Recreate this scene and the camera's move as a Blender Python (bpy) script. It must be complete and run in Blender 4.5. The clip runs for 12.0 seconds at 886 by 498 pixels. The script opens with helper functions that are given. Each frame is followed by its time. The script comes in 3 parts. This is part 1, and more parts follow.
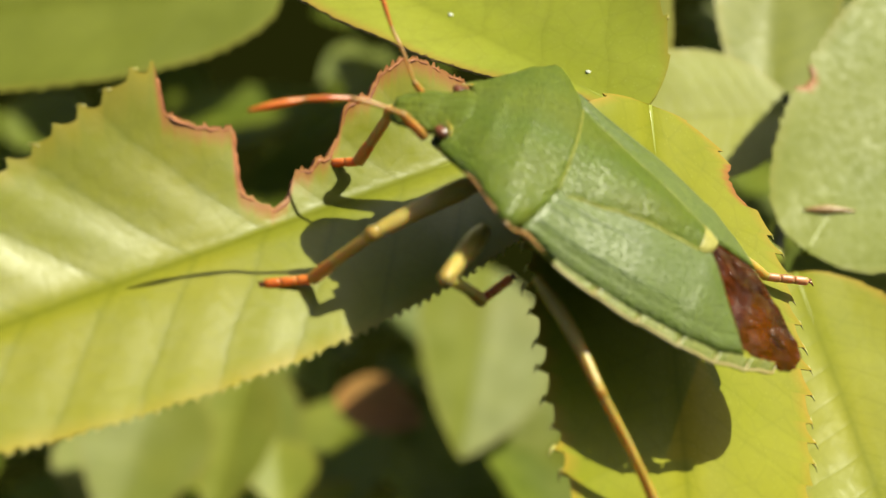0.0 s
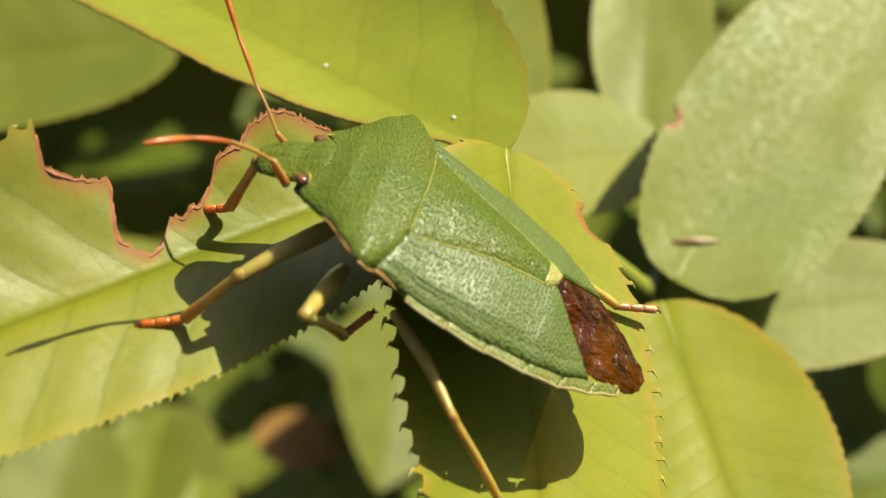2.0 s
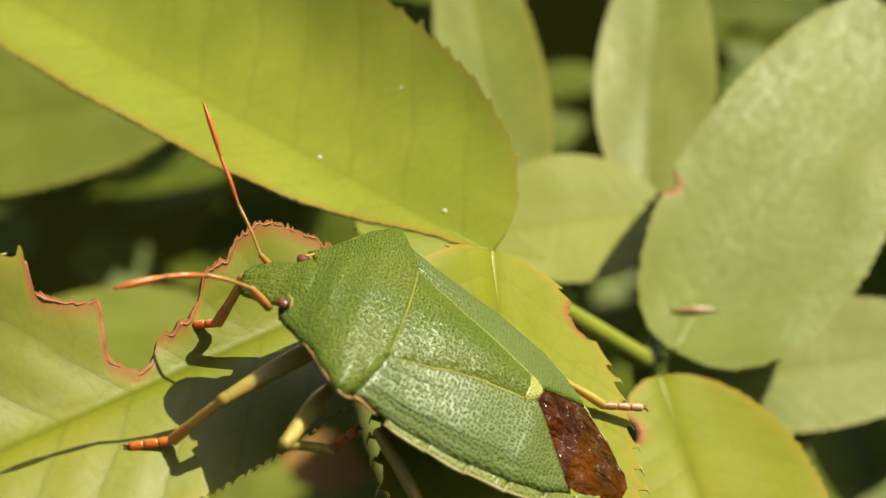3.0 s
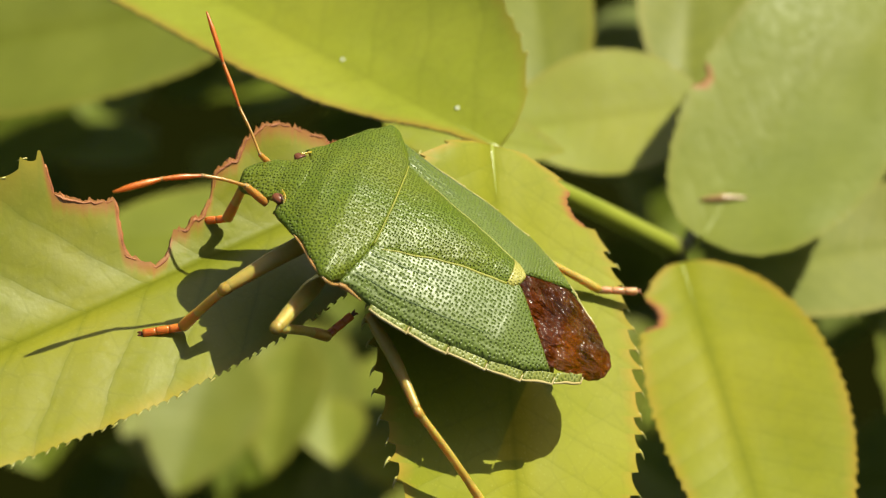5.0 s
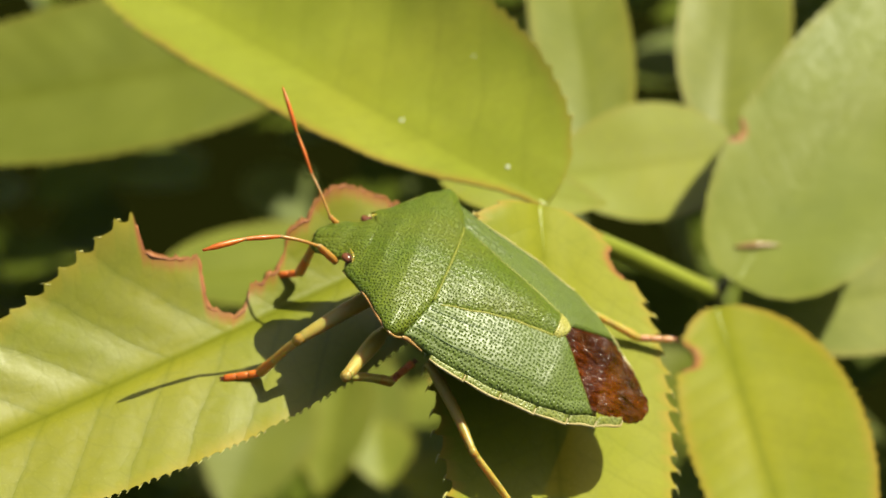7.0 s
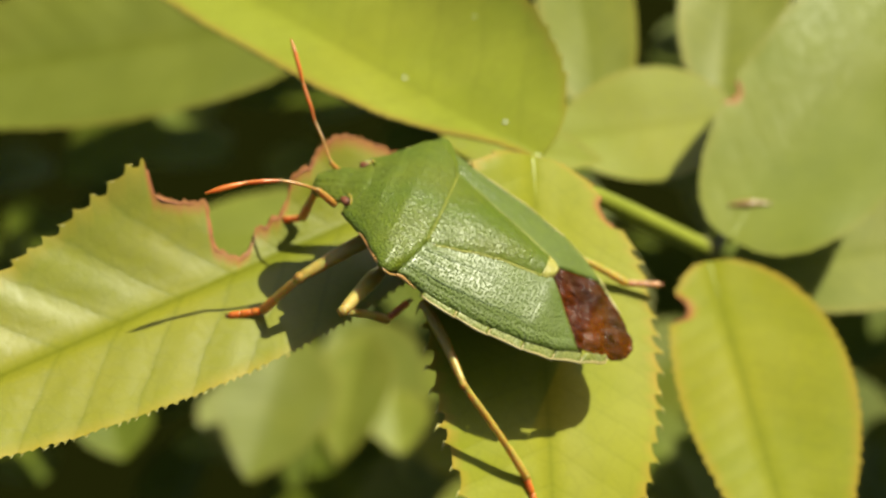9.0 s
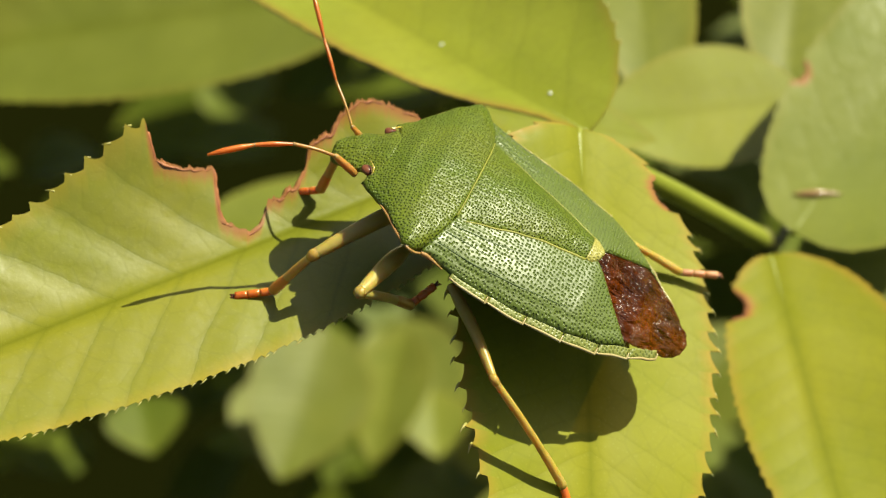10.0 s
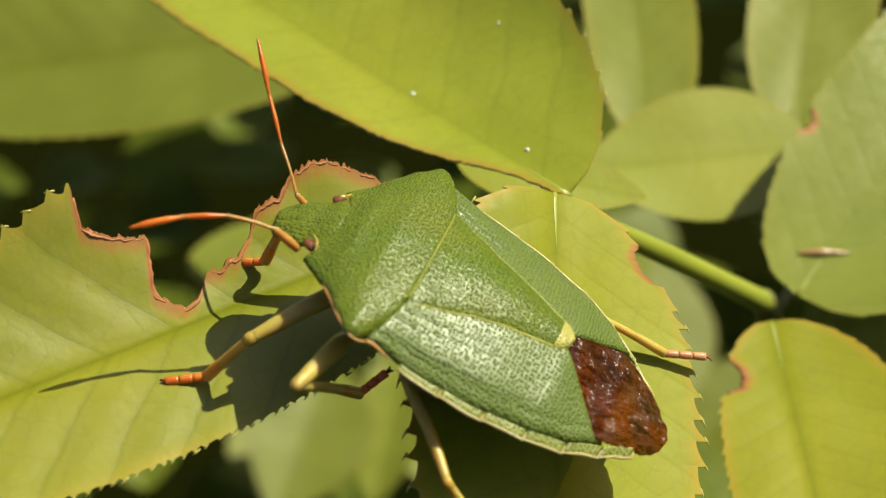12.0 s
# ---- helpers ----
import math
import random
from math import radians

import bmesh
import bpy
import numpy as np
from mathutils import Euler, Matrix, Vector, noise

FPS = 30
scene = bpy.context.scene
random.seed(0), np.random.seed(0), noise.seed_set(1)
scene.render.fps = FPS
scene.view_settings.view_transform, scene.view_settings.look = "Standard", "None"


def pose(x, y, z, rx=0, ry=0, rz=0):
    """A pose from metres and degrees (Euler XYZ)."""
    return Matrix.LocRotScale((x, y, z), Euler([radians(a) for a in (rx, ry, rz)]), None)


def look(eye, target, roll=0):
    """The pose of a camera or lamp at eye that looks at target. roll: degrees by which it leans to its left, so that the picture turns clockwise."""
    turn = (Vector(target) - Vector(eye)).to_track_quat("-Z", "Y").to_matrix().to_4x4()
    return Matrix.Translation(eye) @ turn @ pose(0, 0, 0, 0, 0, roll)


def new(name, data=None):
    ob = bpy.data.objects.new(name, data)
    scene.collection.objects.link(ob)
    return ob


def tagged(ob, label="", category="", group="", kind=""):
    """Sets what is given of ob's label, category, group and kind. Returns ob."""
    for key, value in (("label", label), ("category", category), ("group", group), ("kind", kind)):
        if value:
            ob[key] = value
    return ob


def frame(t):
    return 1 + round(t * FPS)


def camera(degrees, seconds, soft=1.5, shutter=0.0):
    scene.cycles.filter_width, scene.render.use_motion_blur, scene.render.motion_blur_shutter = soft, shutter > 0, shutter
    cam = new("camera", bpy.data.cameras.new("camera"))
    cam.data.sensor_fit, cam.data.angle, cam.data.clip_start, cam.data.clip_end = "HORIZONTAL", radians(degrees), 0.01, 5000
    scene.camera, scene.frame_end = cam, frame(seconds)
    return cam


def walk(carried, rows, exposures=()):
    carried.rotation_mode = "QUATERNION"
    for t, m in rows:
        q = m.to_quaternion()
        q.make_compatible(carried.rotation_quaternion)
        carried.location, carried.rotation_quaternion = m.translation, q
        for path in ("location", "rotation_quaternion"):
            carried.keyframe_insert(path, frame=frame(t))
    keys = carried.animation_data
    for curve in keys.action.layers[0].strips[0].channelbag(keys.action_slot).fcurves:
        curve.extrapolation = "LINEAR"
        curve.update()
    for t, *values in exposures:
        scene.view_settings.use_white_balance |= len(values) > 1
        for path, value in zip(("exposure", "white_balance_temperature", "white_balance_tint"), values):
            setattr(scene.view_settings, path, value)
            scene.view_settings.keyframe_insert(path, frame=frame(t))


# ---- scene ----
cam = camera(30.0, 12.0, soft=1.2)
MM = 0.001
HIGH = 420.0  # height of the bug over the soil, mm

# seconds, place in mm from the bug, turn in degrees
PATH = [
    (0, -7.341, -31.874, 26.351, 48.888, -3.857, -1.227),
    (0.5, -6.618, -31.237, 25.891, 48.204, -5.042, -2.004),
    (1, -6.256, -32.229, 25.897, 48.626, -4.243, -2.100),
    (1.5, -5.796, -34.941, 25.346, 51.388, -4.363, -3.937),
    (2, -5.713, -34.305, 28.644, 50.272, -4.402, -3.924),
    (2.5, -5.007, -32.718, 30.906, 50.641, -3.725, -4.091),
    (4.5, -1.085, -34.216, 33.397, 46.067, 0.472, -1.115),
    (5, 0.008, -35.245, 33.942, 46.301, 1.196, -0.760),
    (5.5, -0.275, -35.621, 35.004, 46.742, 1.483, -0.356),
    (6, -0.724, -35.757, 35.682, 46.895, 1.832, -0.073),
    (6.5, -0.820, -37.161, 37.585, 47.068, 2.162, 0.303),
    (7, -0.246, -38.067, 38.350, 46.921, 2.093, 0.466),
    (7.5, 0.313, -40.149, 38.967, 46.905, 2.180, 0.490),
    (9.5, 1.036, -41.128, 39.204, 46.425, 2.618, 2.386),
    (10, 1.195, -37.104, 34.282, 46.699, 2.681, 3.565),
    (10.5, 2.937, -33.787, 33.870, 45.660, 2.888, 3.687),
    (11, 3.323, -35.091, 31.025, 45.705, 2.931, 4.288),
    (11.5, 2.377, -34.013, 31.277, 47.113, 3.893, 4.734),
    (12, 2.788, -31.856, 32.066, 47.174, 2.988, 4.494),
]
walk(cam, [(t, pose(x * MM, y * MM, (z + HIGH) * MM, rx, ry, rz)) for t, x, y, z, rx, ry, rz in PATH],
     exposures=((0.0, 0.71), (0.5, 0.77), (1.0, 0.75), (2.5, 0.63), (4.5, 0.61), (6.5, 0.67), (7.5, 0.64), (9.5, 0.62), (11.0, 0.54), (12.0, 0.55)))
cam.data.dof.use_dof = True
cam.data.dof.focus_distance = 0.0496
cam.data.dof.aperture_fstop = 86

# ---- light ----
SUN_WAY = Vector((-0.54, -0.29, -0.83)).normalized()
world = bpy.data.worlds.new("sky")
scene.world = world
world.use_nodes = True
wn = world.node_tree.nodes
sky = wn.new("ShaderNodeTexSky")
sky.sky_type, sky.sun_disc = "NISHITA", False
sky.dust_density, sky.ozone_density = 3.5, 0.2
sky.sun_elevation = math.asin(-SUN_WAY.z)
sky.sun_rotation = math.atan2(-SUN_WAY.x, -SUN_WAY.y)
world.node_tree.links.new(sky.outputs[0], wn["Background"].inputs[0])
wn["Background"].inputs[1].default_value = 0.056
sun_data = bpy.data.lights.new("sun", "SUN")
sun_data.energy, sun_data.angle, sun_data.color = 5.0, radians(0.55), (0.99, 0.96, 0.73)
sun = new("sun", sun_data)
sun.matrix_world = look((0, 0, 2), Vector((0, 0, 2)) + SUN_WAY)


# ---- materials ----
class Nodes:
    """Short hand for a node tree."""

    def __init__(self, name):
        self.mat = bpy.data.materials.new(name)
        self.mat.use_nodes = True
        self.tree = self.mat.node_tree
        self.bsdf = self.tree.nodes["Principled BSDF"]
        self.out = self.tree.nodes["Material Output"]

    def node(self, kind, **values):
        n = self.tree.nodes.new(kind)
        for key, value in values.items():
            n.inputs[key.replace("_", " ")].default_value = value
        return n

    def link(self, a, b):
        self.tree.links.new(a, b)

    def math(self, op, a, b=None):
        n = self.tree.nodes.new("ShaderNodeMath")
        n.operation = op
        for i, v in enumerate((a, b)):
            if v is None:
                continue
            if isinstance(v, (int, float)):
                n.inputs[i].default_value = v
            else:
                self.link(v, n.inputs[i])
        return n.outputs[0]

    def ramp(self, value, *stops):
        n = self.tree.nodes.new("ShaderNodeValToRGB")
        while len(n.color_ramp.elements) < len(stops):
            n.color_ramp.elements.new(0.5)
        for e, (at, colour) in zip(n.color_ramp.elements, stops):
            e.position = at
            e.color = (*colour, 1) if len(colour) == 3 else colour
        self.link(value, n.inputs[0])
        return n.outputs[0]

    def mix(self, fac, a, b, kind="MIX"):
        n = self.tree.nodes.new("ShaderNodeMix")
        n.data_type, n.blend_type = "RGBA", kind
        for v, socket in ((fac, n.inputs[0]), (a, n.inputs[6]), (b, n.inputs[7])):
            if isinstance(v, (int, float)):
                socket.default_value = v
            elif isinstance(v, tuple):
                socket.default_value = (*v, 1)
            else:
                self.link(v, socket)
        return n.outputs[2]

    def noise(self, scale, detail=3.0, where=None, rough=0.5):
        n = self.node("ShaderNodeTexNoise", Scale=scale, Detail=detail, Roughness=rough)
        if where is not None:
            self.link(where, n.inputs["Vector"])
        return n.outputs[0]

    def place(self):
        return self.tree.nodes.new("ShaderNodeTexCoord").outputs["Object"]

    def bump(self, height, strength, distance):
        n = self.node("ShaderNodeBump", Strength=strength, Distance=distance)
        self.link(height, n.inputs["Height"])
        self.link(n.outputs[0], self.bsdf.inputs["Normal"])
        return n.outputs[0]

    def set(self, **values):
        for key, value in values.items():
            socket = self.bsdf.inputs[key.replace("_", " ")]
            if isinstance(value, (int, float)):
                socket.default_value = value
            elif isinstance(value, tuple):
                socket.default_value = (*value, 1) if len(value) == 3 else value
            else:
                self.link(value, socket)
        return self


def leaf_material(name, light, dark, edge, gloss=0.37, side_veins=13.0, thin=0.25, veins=0.3, sheen=0.55, blush=0.25, crease=0.3, torn_edge=1.0):
    """Leaf with midrib, slanting side veins and a net between them, from the leaf's own coordinates."""
    m = Nodes(name)
    uv = m.tree.nodes.new("ShaderNodeUVMap")
    split = m.tree.nodes.new("ShaderNodeSeparateXYZ")
    m.link(uv.outputs[0], split.inputs[0])
    u, v = split.outputs[0], split.outputs[1]
    away = m.math("ABSOLUTE", v)
    lip = m.tree.nodes.new("ShaderNodeUVMap")
    lip.uv_map = "lip"
    part_lip = m.tree.nodes.new("ShaderNodeSeparateXYZ")
    m.link(lip.outputs[0], part_lip.inputs[0])
    uv.uv_map = "leaf"
    where = m.place()
    big = m.noise(260, 4, where)
    fine = m.noise(2600, 3, where)
    # side veins run forward from the midrib
    bent = m.math("SUBTRACT", m.math("MULTIPLY", u, side_veins), m.math("MULTIPLY", away, 1.9))
    bent = m.math("ADD", bent, m.math("MULTIPLY", m.math("SUBTRACT", big, 0.5), 0.5))
    saw = m.math("ABSOLUTE", m.math("SUBTRACT", m.math("FRACT", bent), 0.5))
    vein = m.ramp(saw, (0.0, (1, 1, 1)), (0.025, (0.6, 0.6, 0.6)), (0.1, (0, 0, 0)))
    rib = m.ramp(away, (0.0, (1, 1, 1)), (0.03, (0.45, 0.45, 0.45)), (0.1, (0, 0, 0)))
    cells = m.node("ShaderNodeTexVoronoi", Scale=1050)
    cells.feature = "DISTANCE_TO_EDGE"
    m.link(where, cells.inputs["Vector"])
    net = m.ramp(cells.outputs["Distance"], (0.0, (1, 1, 1)), (0.07, (0, 0, 0)))
    dots = m.node("ShaderNodeTexVoronoi", Scale=5200)
    m.link(where, dots.inputs["Vector"])
    dot = m.ramp(dots.outputs["Distance"], (0.14, (1, 1, 1)), (0.24, (0, 0, 0)))
    colour = m.mix(m.ramp(big, (0.3, (0, 0, 0)), (0.72, (1, 1, 1))), dark, light)
    yellow = m.ramp(m.noise(110, 2, where), (0.45, (0, 0, 0)), (0.7, (1, 1, 1)))
    colour = m.mix(m.math("MULTIPLY", yellow, blush), colour, (light[0] * 1.25, light[1] * 1.02, light[2] * 1.1))
    colour = m.mix(m.math("MULTIPLY", m.ramp(fine, (0.35, (0, 0, 0)), (0.75, (1, 1, 1))), 0.25), colour, tuple(c * 0.72 for c in light))
    colour = m.mix(m.math("MULTIPLY", vein, veins), colour, tuple(c * 0.68 for c in dark))
    colour = m.mix(m.math("MULTIPLY", net, 0.12), colour, tuple(c * 0.6 for c in dark))
    colour = m.mix(m.math("MULTIPLY", m.math("MULTIPLY", dot, fine), 0.28), colour, (light[0] * 1.4, light[1] * 1.4, light[2] * 4.0))
    colour = m.mix(m.math("MULTIPLY", rib, crease), colour, tuple(c * 0.62 for c in dark))
    rim = m.math("ADD", part_lip.outputs[0], m.math("MULTIPLY", m.math("SUBTRACT", big, 0.5), 0.35))
    colour = m.mix(m.ramp(rim, (0.0, (0.8, 0.8, 0.8)), (0.07, (0.45, 0.45, 0.45)), (0.26, (0, 0, 0))), colour, edge)
    torn = m.math("MULTIPLY", part_lip.outputs[1], m.ramp(part_lip.outputs[0], (0.0, (torn_edge,) * 3), (0.06, (0.8 * torn_edge,) * 3), (0.17, (0, 0, 0))))
    colour = m.mix(torn, colour, (0.36, 0.14, 0.032))
    height = m.math("SUBTRACT", m.math("MULTIPLY", fine, 0.35), m.math("ADD", m.math("MULTIPLY", vein, 0.14), m.math("MULTIPLY", net, 0.035)))
    normal = m.bump(height, 0.4, 0.00008)
    rough = m.ramp(fine, (0.3, (gloss - 0.06,) * 3), (0.7, (gloss + 0.1,) * 3))
    m.set(Base_Color=colour, Roughness=rough, IOR=1.45)
    dry = m.ramp(away, (0.0, (1 - 1.2 * crease,) * 3), (0.07, (1 - crease,) * 3), (0.16, (1, 1, 1)))  # the crease over the midrib is matt
    m.link(m.math("MULTIPLY", dry, sheen), m.bsdf.inputs["Specular IOR Level"])
    through_light = m.tree.nodes.new("ShaderNodeBsdfTranslucent")
    m.link(m.mix(1.0, colour, (1.1, 1.05, 0.5), "MULTIPLY"), through_light.inputs[0])
    m.link(normal, through_light.inputs["Normal"])
    both = m.tree.nodes.new("ShaderNodeMixShader")
    both.inputs[0].default_value = thin
    m.link(m.bsdf.outputs[0], both.inputs[1])
    m.link(through_light.outputs[0], both.inputs[2])
    m.link(both.outputs[0], m.out.inputs[0])
    return m.mat


def shell_material(name, light, pit, spot, scale=7000.0, gloss=0.36, pits=0.8, depth=0.00003, relief=0.8, shine=0.8, grain=0.2, coarse=0.2, stretch=(1.0, 1.0), hole_size=0.3, dull=0.08, even=0.55):
    """Horny cover of the bug: small dull pits in a shiny ground."""
    m = Nodes(name)
    where = m.place()
    squeeze = m.tree.nodes.new("ShaderNodeMapping")
    squeeze.inputs["Scale"].default_value = (*stretch, 1.0)
    m.link(where, squeeze.inputs[0])
    warp = m.tree.nodes.new("ShaderNodeVectorMath")
    warp.operation = "ADD"
    wobble = m.node("ShaderNodeTexNoise", Scale=1100, Detail=2)
    m.link(where, wobble.inputs["Vector"])
    small = m.tree.nodes.new("ShaderNodeVectorMath")
    small.operation = "SCALE"
    small.inputs["Scale"].default_value = 0.00018
    m.link(wobble.outputs["Color"], small.inputs[0])
    m.link(squeeze.outputs[0], warp.inputs[0])
    m.link(small.outputs[0], warp.inputs[1])
    cells = m.node("ShaderNodeTexVoronoi", Scale=scale, Randomness=even)
    cells.voronoi_dimensions = "2D"
    m.link(warp.outputs[0], cells.inputs["Vector"])
    hole = m.ramp(cells.outputs["Distance"], (hole_size - 0.13, (1, 1, 1)), (hole_size + 0.07, (0, 0, 0)))
    big = m.noise(420, 3, where)
    mid = m.noise(1900, 3, where)
    leather = m.noise(6200, 2, where)
    hole = m.math("MULTIPLY", hole, m.ramp(leather, (0.3, (0.65,) * 3), (0.6, (1, 1, 1))))
    ground = m.mix(m.ramp(big, (0.38, (0, 0, 0)), (0.68, (1, 1, 1))), light, spot)
    ground = m.mix(m.math("MULTIPLY", m.ramp(mid, (0.4, (0, 0, 0)), (0.7, (1, 1, 1))), 0.3), ground, tuple(c * 0.6 for c in light))
    colour = m.mix(m.math("MULTIPLY", hole, pits), ground, pit)
    dimple = m.ramp(cells.outputs["Distance"], (hole_size - 0.14, (0, 0, 0)), (hole_size + 0.12, (1, 1, 1)))
    grit = m.noise(13000, 2, where)
    height = m.math("ADD", m.math("ADD", m.math("MULTIPLY", mid, grain), m.math("MULTIPLY", leather, coarse * 1.8)), dimple)
    height = m.math("ADD", height, m.math("MULTIPLY", grit, coarse * 0.6))
    m.bump(height, relief, depth)
    smooth = m.ramp(mid, (0.3, (gloss - 0.06,) * 3), (0.75, (gloss + 0.08,) * 3))
    m.set(Base_Color=colour, Roughness=m.mix(hole, smooth, (0.8, 0.8, 0.8)), IOR=1.55)
    m.link(m.mix(m.math("MULTIPLY", hole, pits), (shine,) * 3, (dull,) * 3), m.bsdf.inputs["Specular IOR Level"])
    return m.mat


def horn_material(name, light, dark, gloss=0.3, scale=900.0, through_light=0.0, relief=0.4):
    """Plain horny skin of legs, feelers and margins, blotched along its length."""
    m = Nodes(name)
    where = m.place()
    blot = m.noise(scale, 3, where)
    grain = m.noise(scale * 9, 2, where)
    colour = m.mix(m.ramp(blot, (0.32, (0, 0, 0)), (0.7, (1, 1, 1))), light, dark)
    m.bump(grain, relief, 0.00003)
    m.set(Base_Color=colour, Roughness=gloss, IOR=1.5)
    m.bsdf.inputs["Subsurface Weight"].default_value = through_light
    m.bsdf.inputs["Subsurface Scale"].default_value = 0.0007
    m.bsdf.inputs["Subsurface Radius"].default_value = (1.0, 0.5, 0.15)
    return m.mat


def membrane_material():
    m = Nodes("brown wing membrane")
    where = m.place()
    stretch = m.tree.nodes.new("ShaderNodeMapping")
    stretch.inputs["Scale"].default_value = (0.3, 1.0, 1.0)
    m.link(where, stretch.inputs[0])
    fold = m.noise(2300, 1.5, stretch.outputs[0], 0.5)
    blot = m.noise(900, 3, where)
    colour = m.mix(m.ramp(blot, (0.3, (0, 0, 0)), (0.7, (1, 1, 1))), (0.014, 0.0036, 0.0006), (0.13, 0.028, 0.002))
    speck = m.noise(8000, 2, stretch.outputs[0])
    m.bump(m.math("ADD", fold, m.math("MULTIPLY", speck, 0.55)), 1.0, 0.00034)
    m.set(Base_Color=colour, Roughness=0.2, IOR=1.45)
    m.bsdf.inputs["Specular IOR Level"].default_value = 0.5
    clear = m.tree.nodes.new("ShaderNodeBsdfTransparent")
    clear.inputs[0].default_value = (0.9, 0.68, 0.06, 1)
    both = m.tree.nodes.new("ShaderNodeMixShader")
    both.inputs[0].default_value = 0.28
    m.link(m.bsdf.outputs[0], both.inputs[1])
    m.link(clear.outputs[0], both.inputs[2])
    m.link(both.outputs[0], m.out.inputs[0])
    return m.mat


def soil_material():
    m = Nodes("shade-darkened soil")
    where = m.place()
    clod, grain = m.noise(30, 5, where), m.noise(300, 4, where)
    m.bump(m.math("ADD", clod, m.math("MULTIPLY", grain, 0.3)), 0.8, 0.01)
    # far darker than real soil: the bush's deep shade is put into the colour
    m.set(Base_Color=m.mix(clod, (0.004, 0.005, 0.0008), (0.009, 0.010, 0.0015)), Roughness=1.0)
    m.bsdf.inputs["Specular IOR Level"].default_value = 0.0
    return m.mat


LEAF = leaf_material("yellow-green rose leaf", (0.295, 0.303, 0.021), (0.218, 0.241, 0.011), (0.40, 0.26, 0.025), gloss=0.42, sheen=0.22, veins=0.16, crease=0.5)
LEAF_LONG = leaf_material("glossy yellow-green rose leaf", (0.268, 0.27, 0.021), (0.198, 0.22, 0.011), (0.37, 0.285, 0.022), gloss=0.4, sheen=0.85, blush=0.4, crease=0.72, veins=0.4)
LEAF_PALE = leaf_material("pale yellow-green rose leaf", (0.305, 0.328, 0.040), (0.262, 0.29, 0.029), (0.285, 0.27, 0.027), gloss=0.4, veins=0.12)
LEAF_FOLDED = leaf_material("folded yellow-green rose leaf", (0.335, 0.36, 0.034), (0.265, 0.298, 0.021), (0.33, 0.27, 0.03), gloss=0.36, sheen=0.5, veins=0.2, torn_edge=0.3)
# dull leaf colour, also a darker copy that paints shade on low leaves
LEAF_SHADE = leaf_material("dull green, shade-darkened rose leaf", (0.1728, 0.1944, 0.0216), (0.1296, 0.1512, 0.013), (0.2016, 0.18, 0.0216), gloss=0.5, sheen=0.3, veins=0.12)
LEAF_BROAD = leaf_material("broad soft green leaf", (0.2080, 0.2400, 0.0205), (0.1640, 0.1970, 0.0127), (0.2250, 0.2220, 0.0215), gloss=0.42, sheen=0.2, veins=0.1, crease=0.1)
LEAF_DEEP = leaf_material("mid-green rose leaf", (0.2376, 0.2592, 0.0324), (0.1656, 0.1944, 0.018), (0.2592, 0.2304, 0.0288), gloss=0.45, sheen=0.35)
# darkest copy of the leaf colours, with the bush's inner shade put into it
LEAF_FAR = leaf_material("shade-darkened bush leaf", (0.1426, 0.1742, 0.0158), (0.0792, 0.1109, 0.0064), (0.1505, 0.1584, 0.0158), gloss=0.5, sheen=0.25)
LEAF_RED = leaf_material("reddish young leaf", (0.36, 0.20, 0.055), (0.32, 0.15, 0.04), (0.36, 0.17, 0.04), gloss=0.5, sheen=0.2, veins=0.1)
SCAR = horn_material("brown healed leaf edge", (0.36, 0.125, 0.035), (0.20, 0.057, 0.015), gloss=0.6, scale=1600, relief=0.8)
TOOTH = horn_material("pale leaf tooth", (0.40, 0.385, 0.12), (0.36, 0.29, 0.06), gloss=0.45, scale=500, through_light=0.2)
STEM = horn_material("green leaf stalk", (0.24, 0.265, 0.028), (0.20, 0.23, 0.022), gloss=0.4, scale=300)
TWIG = horn_material("brown green twig", (0.144, 0.144, 0.0288), (0.1008, 0.0936, 0.0216), gloss=0.6, scale=200)
SHELL = shell_material("green pitted shell", (0.095, 0.138, 0.0062), (0.024, 0.046, 0.003), (0.128, 0.154, 0.0068), scale=10200, pits=0.5, gloss=0.4, depth=0.000048, relief=0.95, shine=0.34, grain=0.8, coarse=0.4, stretch=(1.2, 0.85), hole_size=0.24, dull=0.16, even=0.6)
WING = shell_material("green pitted fore wing", (0.098, 0.138, 0.007), (0.011, 0.024, 0.0015), (0.082, 0.122, 0.005), scale=8400, gloss=0.44, pits=0.62, depth=0.000032, relief=0.85, shine=0.7, grain=0.7, coarse=0.25, hole_size=0.245, dull=0.12, even=0.5)
RIM = shell_material("green pitted rim", (0.19, 0.215, 0.028), (0.05, 0.075, 0.01), (0.25, 0.25, 0.05), scale=8500, pits=0.8, depth=0.00002, relief=0.6, gloss=0.4)
TIP = shell_material("cream-yellow pitted tip", (0.36, 0.324, 0.0576), (0.2448, 0.2304, 0.036), (0.3168, 0.3024, 0.0504), scale=9000, pits=0.4)
PALE = horn_material("cream horn", (0.4464, 0.3744, 0.18), (0.396, 0.3024, 0.1152), gloss=0.3)
ORANGE = horn_material("orange-yellow margin", (0.3744, 0.2304, 0.072), (0.3312, 0.1584, 0.0504), gloss=0.3, through_light=0.1)
LEG = horn_material("yellow-green leg", (0.44, 0.345, 0.085), (0.37, 0.262, 0.043), gloss=0.35, scale=900.0, through_light=0.65, relief=0.35)
KNEE = horn_material("pale yellow knee", (0.4032, 0.2592, 0.0576), (0.42, 0.27, 0.05), gloss=0.2, through_light=0.6)
LEG_RED = horn_material("orange-red foot", (0.60, 0.17, 0.025), (0.45, 0.09, 0.014), gloss=0.2, through_light=0.5, relief=0.25)
